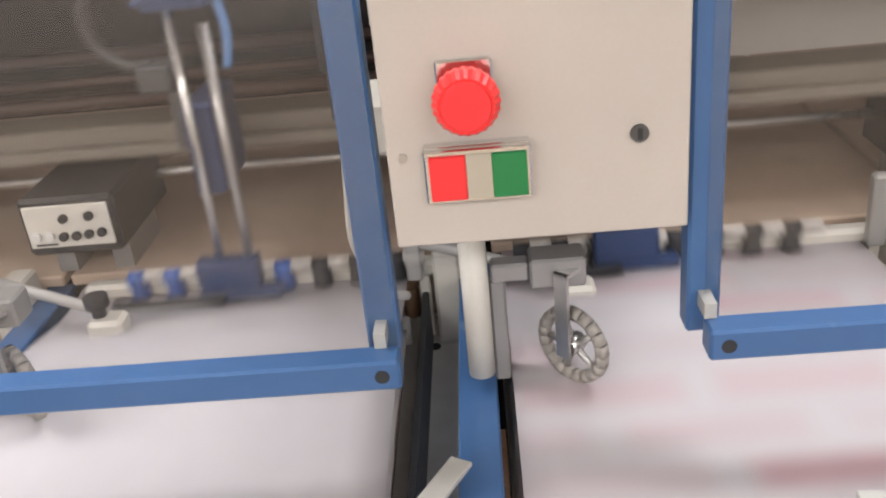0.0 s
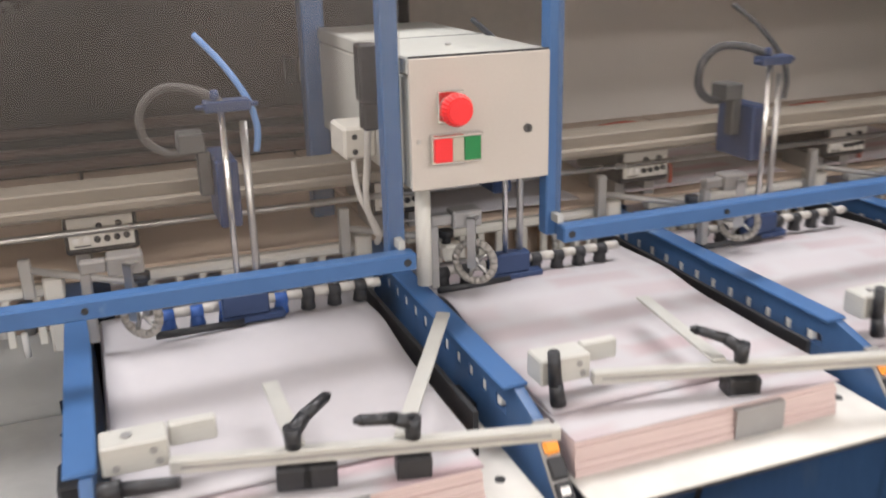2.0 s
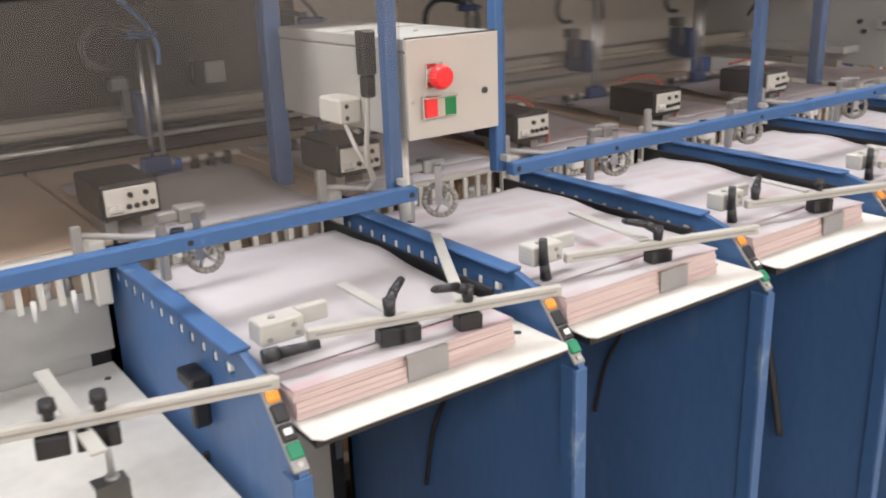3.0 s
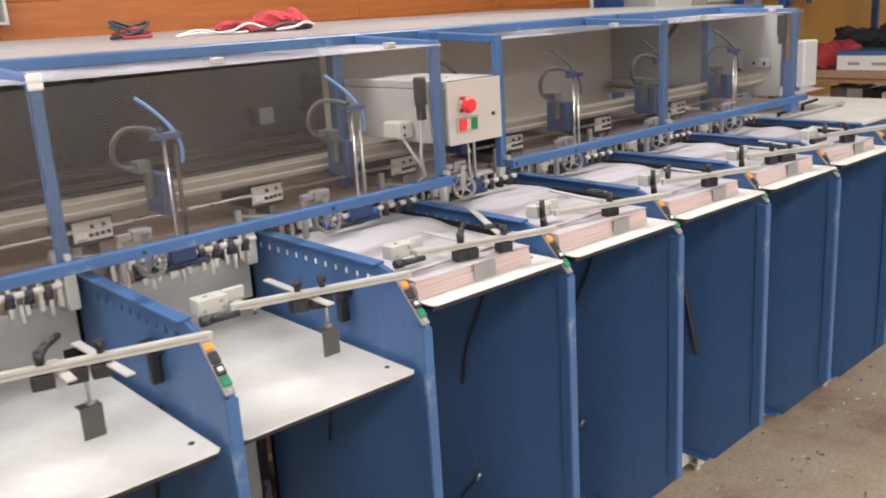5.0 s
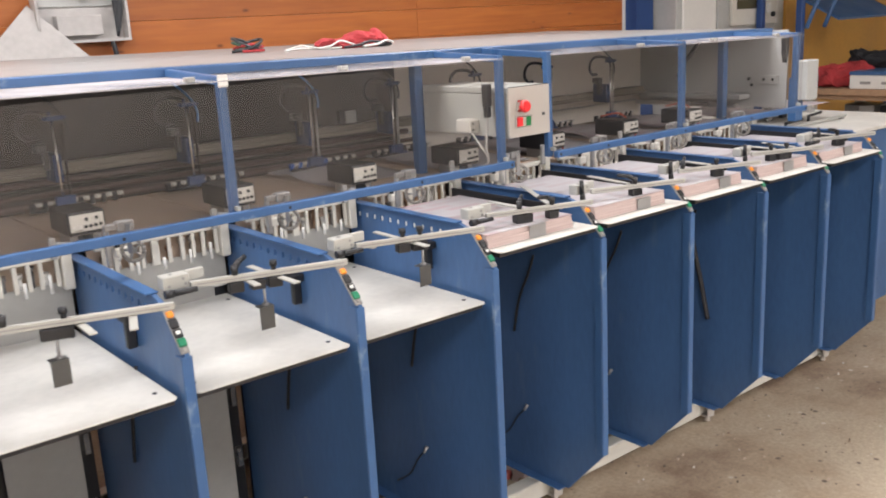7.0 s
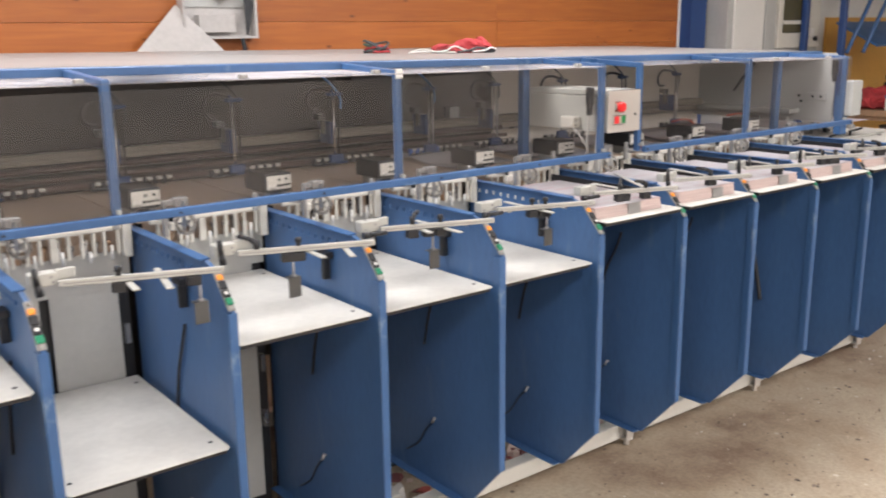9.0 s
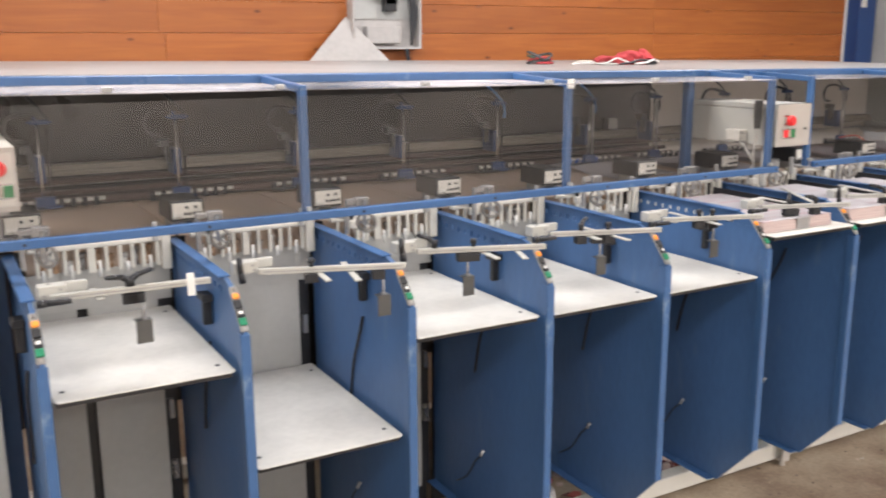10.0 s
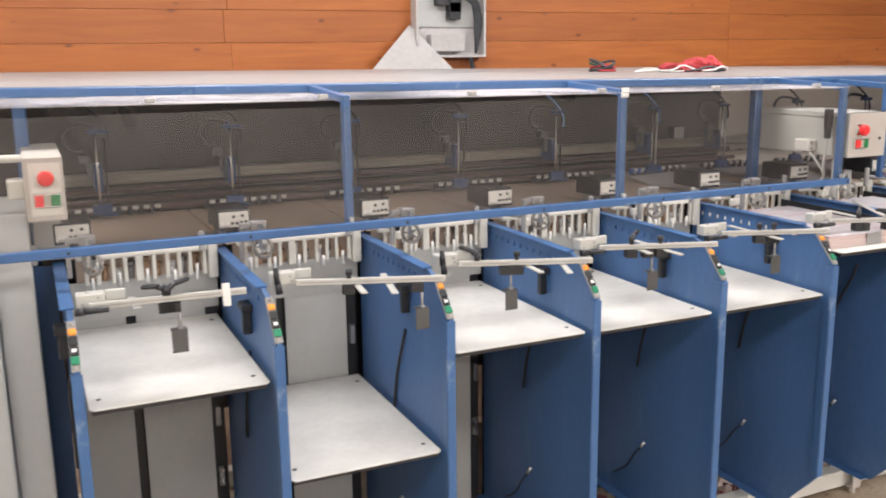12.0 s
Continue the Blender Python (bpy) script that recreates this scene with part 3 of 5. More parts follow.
def back_plate(k):
    t = thing("back_plate", panel_x(k), 0, 0, "light grey sheet back plates with a dark slot", "back plate", "back plates")
    solid("plate", (0.006, 0.15, 0.852, 0.858, 0.10, 1.035), PLATE_LIGHT, t)
    solid("plate", (0.178, 0.375, 0.852, 0.858, 0.10, 1.035), PLATE_LIGHT, t)
    solid("guide_channel", (0.15, 0.178, 0.875, 0.89, 0.10, 1.035), BLACK, t)
    bm = box(B(), 0.376, 0.41, 0.86, 0.88, 0.10, 1.035)
    part("guide_channel", bm, BLACK, t)
    solid("rear_shield", (0.004, 0.42, 0.895, 0.90, 0.10, 1.10), BLACK, t)
    for z in (0.35, 0.55, 0.75):
        solid("clip", (0.385, 0.40, 0.845, 0.86, z, z + 0.06), STEEL, t)
    return t


def comb_grate(k):
    """The cream row of upright fingers at the back of a feeder."""
    t = thing("comb_grate", panel_x(k), 0.80, 1.03, "cream comb of upright fingers behind the feed pile", "comb grate", "comb grates")
    solid("top_bar", (0.03, 0.40, -0.004, 0.016, 0.082, 0.098), CREAM, t, bev=0.004)
    solid("lower_plate", (0.008, 0.415, 0.045, 0.050, -0.10, 0.012), PLATE_LIGHT, t)
    xs = (0.055, 0.085, 0.125, 0.158, 0.195, 0.235, 0.272, 0.305, 0.335, 0.375)
    for i, x in enumerate(xs):
        w = 0.011 if i == 4 else 0.0055
        solid("finger", (x - w, x + w, -0.002, 0.006, 0.012, 0.083), CREAM, t, bev=0.0015)
    solid("end_block", (0.385, 0.412, -0.012, 0.03, 0.0, 0.11), CREAM, t, bev=0.003)
    rn = random.Random(11 + k)
    for x in (0.07, 0.105, 0.14, 0.176, 0.215, 0.25, 0.29, 0.32, 0.355):
        h = rn.uniform(0.03, 0.06)
        bm = rod(B(), (x, 0.045, 0.0125), (x, 0.045, h), 0.008, 8)
        rod(bm, (x, 0.045, h), (x, 0.045, h + 0.012), 0.011, 8)
        part("nozzle", bm, (BENCH_WOOD, WHITE, BENCH_WOOD, DARK_PLATE)[rn.randrange(4)], t)
    for x in (0.068, 0.14, 0.214, 0.29, 0.352):
        part("peg", rod(B(), (x, -0.008, 0.0), (x, -0.008, rn.uniform(0.03, 0.05)), 0.0045, 8), WHITE, t, "short white peg")
    part("backing", box(B(), 0.03, 0.40, 0.062, 0.064, -0.03, 0.08), TABLE, t, "brown backing strip")
    return t


for k in STATIONS:
    z = 1.04 if k >= 0 else TRAY_Z[k]
    tray = feed_tray(z, 0.165 if k >= 0 else 0.185)
    tray.location = (panel_x(k), 0, z)
    tagged(tray, "white coated feed tray under a paper pile" if k >= 0 else ("white coated empty feed tray, lowered" if k == -4 else "white coated empty feed tray"), "tray", "feed trays")
    back_plate(k)
    comb_grate(k)

# ---- paper ----
PILE_Y0, PILE_Y1 = 0.222, 0.735


def wave(u, v, s):
    """Height of a lifted top sheet: u across, v from front to rear, both 0 to 1."""
    hump = 0.017 * math.exp(-((v - 0.66) / 0.15) ** 2) + 0.028 * max(0.0, v - 0.70) ** 1.1
    ripple = 0.003 * math.sin(13 * v + 2.2 * u + s) * v + 0.002 * math.sin(7 * u + 5 * v + s) * v
    return hump * (0.75 + 0.35 * math.sin(2.0 * u + s)) + ripple + 0.002


def paper_sheet(s, material):
    bm, nx, ny, w = B(), 10, 22, 0.345
    grid = [[[bm.verts.new((0.014 + w * i / nx, PILE_Y0 + 0.055 + (PILE_Y1 - PILE_Y0 - 0.058) * j / ny, wave(i / nx, j / ny, s) + h)) for i in range(nx + 1)] for j in range(ny + 1)] for h in (0, 0.0007)]
    for layer, g in enumerate(grid):
        for j in range(ny):
            for i in range(nx):
                q = (g[j][i], g[j][i + 1], g[j + 1][i + 1], g[j + 1][i])
                bm.faces.new(q if layer else q[::-1]).smooth = True
    a, b = grid
    for j in range(ny):
        for i in (0, nx):
            bm.faces.new((a[j][i], a[j + 1][i], b[j + 1][i], b[j][i]))
    for i in range(nx):
        for j in (0, ny):
            bm.faces.new((a[j][i], a[j][i + 1], b[j][i + 1], b[j][i]))
    return part("paper_sheet", bm, material)


def paper_pile(k, height):
    rnd = random.Random(40 + k)
    t = thing("paper_pile", 0, 0, 0, "", "")
    z, n = 0.0, 5
    for i in range(n):
        h = height / n
        e = [rnd.uniform(-0.0014, 0.0014) for _ in range(4)]
        part("wad", box(B(), 0.012 + e[0], 0.350 + e[1], PILE_Y0 + e[2] + 0.006 * i / n, PILE_Y1 + e[3], z, z + h), PAPER_EDGE, t)
        z += h
    bm = B()
    box(bm, 0.011, 0.351, PILE_Y0 + 0.001, PILE_Y1, height, height + 0.0012)
    part("top_layer", bm, PAPER_RED if k == 0 else PAPER, t, "printed top of the pile")
    t.location = (panel_x(k), 0, 1.0405)
    tagged(t, "thick pile of pinkish printed sheets on a feed tray", "paper pile", "paper piles")
    return t


SHEETS = []
for k in FULL:
    h = (0.037, 0.041, 0.036, 0.039, 0.035)[k]
    paper_pile(k, h)
    for turn in range(3):
        s = paper_sheet(0.8 * k + 0.3 * turn, SHEET if k == 0 else (PAPER_RED if turn == 0 else PAPER))
        s.location = (panel_x(k), 0, 1.0418 + h)
        tagged(s, "single pale sheet carried from the pile onto the table", "paper sheet", "paper sheets")
        SHEETS.append((s, k, turn, 1.0418 + h))


# ---- paper guides at the front ----
def lever(parent, x, y, z, turn, up=0.022):
    """An adjustable clamping lever: hub and bent arm."""
    m = Matrix.Translation((x, y, z)) @ Euler((0, 0, radians(turn))).to_matrix().to_4x4()
    bm = rod(B(), (0, 0, 0), (0, 0, up), 0.0075, 10, 0.009)
    rod(bm, (0, 0, up - 0.007), (0.018, 0, up + 0.002), 0.0078, 8, 0.007)
    rod(bm, (0.016, 0, up + 0.002), (0.052, 0, up + 0.007), 0.0066, 8, 0.0056)
    rod(bm, (0.050, 0, up + 0.007), (0.057, 0, up + 0.007), 0.006, 8, 0.003)
    return part("clamp_lever", bm, BLACK, parent, "black clamping lever", m)


# per feeder: levers (place on the bar, turn), knobs, strips (place, turn, back, front), stop plate, lever handle on the block
GUIDES = {
    -5: (((0.17, 20), (0.165, 200)), (), ((0.10, 92, 0.08, 0.02),), 0.18, "side", 0.30),
    -4: ((), (0.13,), ((0.15, 84, 0.07, 0.08), (0.23, 78, 0.10, 0.09)), 0.30, "up", 0),
    -3: (((0.05, 120),), (0.16,), ((0.19, 88, 0.06, 0.08), (0.29, 70, 0.05, 0.09)), 0.13, "up", 0),
    -2: (((0.10, 35),), (0.19,), ((0.13, 86, 0.06, 0.05), (0.20, 92, 0.13, 0.08)), 0.15, "side", 0),
    -1: ((), (0.13, 0.18), ((0.16, 90, 0.17, 0.06), (0.05, 95, 0.07, 0.0)), 0.17, "side", 0),
    0: (((0.112, 38), (0.225, 178)), (), ((0.115, 90, 0.13, 0.0), (0.215, 61, 0.285, 0.0)), 0.135, "side", 0),
    1: (((0.17, 132),), (), ((0.145, 84, 0.185, 0.0),), 0.175, "up", 0),
    2: (((0.02, 30),), (0.17,), ((0.14, 88, 0.12, 0.0),), 0.18, "up", 0),
    3: (((0.10, 195),), (0.18,), ((0.12, 90, 0.12, 0.0), (0.22, 80, 0.15, 0.0)), 0.15, "up", 0),
    4: (((0.14, 170), (0.03, 30)), (), ((0.13, 88, 0.12, 0.0),), 0.16, "side", 0),
}


def paper_guide(k):
    r = random.Random(70 + k)
    full = k >= 0
    levers, knobs, strips, sp, handle, upright = GUIDES[k]
    label = "cream bar with black clamps holding a pile's stops" if full else "cream bar with black clamps over an empty tray"
    t = thing("paper_guide", panel_x(k), 0.0, 1.106, label, "paper guide", "paper guides")
    bm = box(B(), 0.006, 0.066, 0.29, 0.325, 0.006, 0.036)
    part("mounting_block", soften(bm, 0.002), ALU, t, "cream aluminium block")
    bm = box(B(), 0.067, 0.112, 0.312, 0.324, 0.012, 0.036)
    part("hinge_block", soften(bm, 0.002), ALU, t, "cream aluminium block")
    for sx_, sz_ in ((0.018, 0.014), (0.052, 0.026), (0.056, 0.014)):
        part("screw", rod(B(), (sx_, 0.2885, sz_), (sx_, 0.2905, sz_), 0.0035, 8), DARK_PLATE, t)
    part("screw", rod(B(), (0.03, 0.307, 0.036), (0.03, 0.307, 0.038), 0.005, 8), DARK_PLATE, t)
    if handle == "up":
        bm = rod(B(), (0.022, 0.280, -0.012), (0.018, 0.280, 0.016), 0.009, 10, 0.0075)
        rod(bm, (0.018, 0.280, 0.012), (0.014, 0.278, 0.052), 0.0075, 10, 0.0065)
    else:
        bm = rod(B(), (0.0, 0.276, 0.002), (0.02, 0.274, 0.002), 0.0095, 10)
        rod(bm, (0.018, 0.274, 0.002), (0.070, 0.262, 0.004), 0.0075, 10, 0.006)
    part("grip_handle", bm, BLACK, t, "black handle")
    a, b = Vector((0.064, 0.284, 0.010)), Vector((0.428, 0.205 + r.uniform(-0.006, 0.010), -0.001))
    if k == FIRST:
        a, b = Vector((0.030, 0.284, 0.010)), Vector((0.372, 0.235, 0.018))
    d = b - a
    m = Matrix.Translation(a) @ d.to_track_quat("X", "Z").to_matrix().to_4x4()
    L = d.length
    bar = part("cross_bar", soften(box(B(), 0, L, -0.006, 0.006, -0.0075, 0.0075), 0.0015), ALU, t, "cream aluminium bar", m)
    part("slot", box(B(), 0.01, L - 0.01, -0.0066, -0.0058, -0.0015, 0.0015), DARK_PLATE, bar)
    for s in {sp, *[s for s, _ in levers if s > 0.05], *knobs}:
        part("slide_block", soften(box(B(), s - 0.017, s + 0.017, -0.013, 0.013, -0.032, -0.0085), 0.002), BLACK, bar, "black slide block")
    for s, turn in levers:
        lever(t, *(m @ Vector((s, 0, 0.0075))), turn)
    for s in knobs:
        p = m @ Vector((s, 0, 0.0075))
        part("knob", rod(rod(B(), p, p + Vector((0, 0, 0.012)), 0.006, 10), p + Vector((0, 0, 0.010)), p + Vector((0, 0, 0.022)), 0.0095, 10, 0.0085), BLACK, t, "black knob")
    # stop plate in front of the pile
    p = m @ Vector((sp + 0.012, -0.008, -0.03))
    drop, hw = (-0.004, 0.032) if full else (0.025, 0.018)
    part("stop_screw", rod(rod(B(), p, p + Vector((0, 0, -0.02 - drop)), 0.0035, 8), p + Vector((0, 0, -0.012 - drop)), p + Vector((0, 0, -0.017 - drop)), 0.008, 10), DARK_PLATE, t)
    y, z = (0.2195 if full else p.y - 0.012), p.z - 0.018 - drop
    up = 0.007 if full else 0.0
    bm = box(B(), p.x - hw - 0.004, p.x + hw - 0.004, y - 0.0012, y + 0.0008, z - 0.052, z + 0.002 + up)
    box(bm, p.x - hw - 0.004, p.x + hw - 0.004, y + 0.0008, p.y + 0.010, z + up, z + 0.002 + up)
    part("stop_plate", bm, DARK_PLATE if full else DARK_STEEL, t, "brushed steel stop plate")
    # flat finger strips that reach back over the tray
    for i, (s, ang, back, front) in enumerate(strips):
        f = Matrix.Translation(m @ Vector((s, 0.0, -0.0105 if not full else 0.0105))) @ Euler((0, radians(-1.0), radians(ang))).to_matrix().to_4x4()
        part("finger_strip", soften(box(B(), -front, back, -0.0085, 0.0085, -0.002, 0.002), 0.0008), ALU, t, "flat cream finger strip", f)
    if full:
        # Black sheet that darkens the shaded gap between pile and divider.
        part("gap_shade_sheet", box(B(), 0.372, 0.378, 0.30, 0.80, -0.10, -0.012), BLACK, t, "black sheet standing for shade along the pile")
    if upright:
        part("upright_strip", soften(box(B(), upright - 0.009, upright + 0.009, -0.0105, -0.0068, -0.030, 0.024), 0.001), WHITE, bar, "upright white strip")
    return t


for k in STATIONS:
    paper_guide(k)


# ---- wheels that press on the paper ----
def press_wheel(k):
    t = thing("press_wheel", panel_x(k) + 0.062, 0.60, 1.145, "grey spoked press wheel on a steel fork", "wheel", "press wheels")
    m = Euler((0, 0, radians(46))).to_matrix().to_4x4()
    bm = B()
    n = 20
    for i in range(n):
        a0, a1 = 6.28318 * i / n, 6.28318 * (i + 1) / n
        rod(bm, (0, 0.028 * math.cos(a0), 0.028 * math.sin(a0)), (0, 0.028 * math.cos(a1), 0.028 * math.sin(a1)), 0.0055, 6)
    part("rim", bm, WHEEL, t, "grey rubber rim", m)
    bm = B()
    for i in range(5):
        a = 6.28318 * i / 5
        rod(bm, (0, 0, 0), (0, 0.026 * math.cos(a), 0.026 * math.sin(a)), 0.003, 6)
    rod(bm, (-0.008, 0, 0), (0.008, 0, 0), 0.008, 10)
    part("hub", bm, STEEL, t, "", m)
    bm = box(B(), -0.013, -0.010, -0.006, 0.006, -0.006, 0.066)
    box(bm, -0.013, 0.004, -0.006, 0.006, 0.063, 0.066)
    part("fork", bm, STEEL, t, "", m)
    bm = box(B(), -0.03, 0.012, 0.0, 0.028, 0.05, 0.074)
    box(bm, -0.06, -0.03, 0.005, 0.022, 0.055, 0.070)
    part("bracket", soften(bm, 0.002), DARK_PLATE, t)
    part("stem", soften(box(B(), -0.0615, -0.049, 0.006, 0.021, -0.0335, 0.0548), 0.002), DARK_PLATE, t, "grey steel stem")
    return t


for k in STATIONS:
    press_wheel(k)


# ---- dark sensor units with pale fronts ----
def sensor_unit(k):
    t = thing("sensor_unit", panel_x(k) - 0.020, 0.812, 1.127, "black sensor box with a pale front full of knobs", "sensor unit", "sensor units")
    bm = box(B(), 0, 0.098, 0.0, 0.15, 0.0325, 0.094)
    part("case", soften(bm, 0.004), BLACK, t)
    for fx in (0.01, 0.070):
        part("foot", box(B(), fx, fx + 0.02, 0.03, 0.12, 0, 0.0325), DARK_PLATE, t)
    front = part("front_plate", soften(box(B(), 0.006, 0.092, -0.004, 0.0, 0.043, 0.087), 0.0008), CREAM, t, "pale front plate")
    for kx, kz, mt in ((0.015, 0.056, WHITE), (0.029, 0.056, WHITE), (0.043, 0.055, BLACK), (0.056, 0.055, BLACK), (0.069, 0.056, BLACK), (0.082, 0.057, BLACK), (0.047, 0.074, BLACK), (0.073, 0.075, BLACK)):
        part("knob", rod(B(), (kx, -0.0042, kz), (kx, -0.009, kz), 0.0046, 8), mt, front)
    part("print_bar", box(B(), 0.012, 0.034, -0.0046, -0.004, 0.0455, 0.0475), INK, front)
    # upright post beside it, with an arm that holds the sensor head over the comb
    part("bracket_post", soften(box(B(), -0.060, -0.044, -0.034, -0.020, -0.010, 0.062 if k > 0 else 0.046), 0.002), HEAD_GREY, t, "grey bracket post")
    part("bracket_arm", rod(B(), (-0.050, -0.027, 0.030), (0.098, -0.078, 0.006), 0.0055, 8), HEAD_GREY, t, "grey steel arm")
    part("sensor_head", soften(box(B(), 0.082, 0.116, -0.094, -0.066, -0.024, 0.002), 0.004), CREAM, t)
    part("sensor_knob", rod(rod(B(), (0.092, -0.078, 0.002), (0.092, -0.078, 0.012), 0.007, 10), (0.092, -0.078, 0.012), (0.092, -0.078, 0.023), 0.0115, 14), BLACK, t, "black knurled knob")
    if k > 1:
        part("red_hose", tube(B(), [(0.135, 0.05, 0.0), (0.132, 0.05, 0.05), (0.10, 0.10, 0.11), (0.05, 0.16, 0.10)], 0.0038), RED_HOSE, t)
    return t


for k in STATIONS:
    sensor_unit(k)


# ---- the gripper carriage ----
carriage = thing("gripper_carriage", 0, 0.66, 0, "long dusty aluminium beam carrying a suction gripper per feeder", "gripper carriage")
bm = box(B(), LEFT_END + 0.24, 1.88, 0.115, 0.175, 1.230, 1.267)
box(bm, LEFT_END + 0.24, 1.88, 0.100, 0.115, 1.237, 1.249)
box(bm, LEFT_END + 0.24, 1.88, 0.175, 0.21, 1.230, 1.245)
part("beam", soften(bm, 0.002), BEAM, carriage, "dusty aluminium beam")
part("cross_shaft", rod(B(), (LEFT_END + 0.24, 0.17, 1.195), (1.88, 0.17, 1.195), 0.005, 10), STEEL, carriage, "steel shaft")


GRIPPERS = []


def gripper(k):
    x = panel_x(k) + (0.13 if k > 0 else 0.192 if k == 0 else 0.15)
    part("guide_block", soften(box(B(), -0.018, 0.010, 0.012, 0.101, 1.222, 1.31), 0.003), BLUE_ALLOY, carriage, "blue guide block on the beam", pose(x, 0, 0))
    part("valve", soften(box(box(B(), -0.058, -0.026, 0.03, 0.07, 1.318, 1.343), -0.036, -0.019, 0.04, 0.06, 1.26, 1.3175), 0.002), DARK_STEEL, carriage, "", pose(x, 0, 0))
    bm = rod(B(), (-0.006, 0.0, 1.115), (-0.006, 0.0, 1.40), 0.0042, 10)
    head = part("gripper", bm, CHROME, carriage, "bright twin rods with a row of suction cups", pose(x, 0, 0))
    # Left feeders' rods take the back panel's dark brown as painted shade.
    part("second_rod", rod(B(), (0.020, 0.006, 1.115), (0.020, 0.006, 1.37), 0.005, 10), STEEL if k >= 0 else BROWN_BACK, head, "dull steel rod, coloured as in shade in left feeders")
    bm = box(B(), -0.026, 0.03, -0.008, 0.016, 1.385, 1.399)
    box(bm, -0.036, 0.040, -0.003, 0.003, 1.389, 1.395)
    rod(bm, (-0.012, 0, 1.399), (-0.012, 0, 1.412), 0.006, 8)
    part("rod_clamp", soften(bm, 0.002), BLUE_ALLOY, head)
    # Grey hoses are coloured dark to stand for shade under the cover.
    part("air_hose", tube(B(), [(-0.045, 0.05, 1.330), (-0.072, 0.052, 1.330), (-0.096, 0.05, 1.352), (-0.096, 0.045, 1.388), (-0.070, 0.04, 1.412), (-0.035, 0.02, 1.412), (-0.006, 0.0, 1.398)], 0.0065 if k >= 1 else 0.0052), DARK_HOSE if k >= 1 else DIM_HOSE, head, "looped dark air hose")
    part("feed_hose", tube(B(), [(0.034, 0.010, 1.330), (0.038, 0.012, 1.360), (0.030, 0.02, 1.395), (0.008, 0.045, 1.435), (-0.02, 0.08, 1.470)], 0.0042), SKY_HOSE if k in (-1, 0) else DARK_HOSE, head, "pneumatic feed hose")
    bm = box(B(), -0.03, 0.05, -0.012, 0.006, 1.110, 1.120)
    box(bm, -0.03, 0.03, -0.010, 0.010, 1.120, 1.150)
    part("suction_bar", soften(bm, 0.002), BLUE_ALLOY, head)
    part("pressure_rod", rod(B(), (-0.115, -0.014, 1.114), (-0.005, -0.014, 1.114), 0.0052, 8), BLACK, head)
    for i in range(8):
        cx = -0.105 + 0.0365 * i
        bm = rod(B(), (cx, 0.014, 1.127), (cx + 0.016, 0.014, 1.127), 0.009, 10)
        rod(bm, (cx + 0.008, 0.014, 1.127), (cx + 0.008, 0.014, 1.108), 0.0078, 8, 0.0105)
        # Cups of the other grippers are coloured dark in place of shade.
        part("suction_cup", bm, BLUE_CUP if k == 0 and i < 5 else RUBBER, head)
        part("cup_spacer", rod(B(), (cx + 0.016, 0.014, 1.130), (cx + 0.0365, 0.014, 1.130), 0.0066, 10), SPACER, head)
    GRIPPERS.append((head, x))


for k in STATIONS:
    gripper(k)


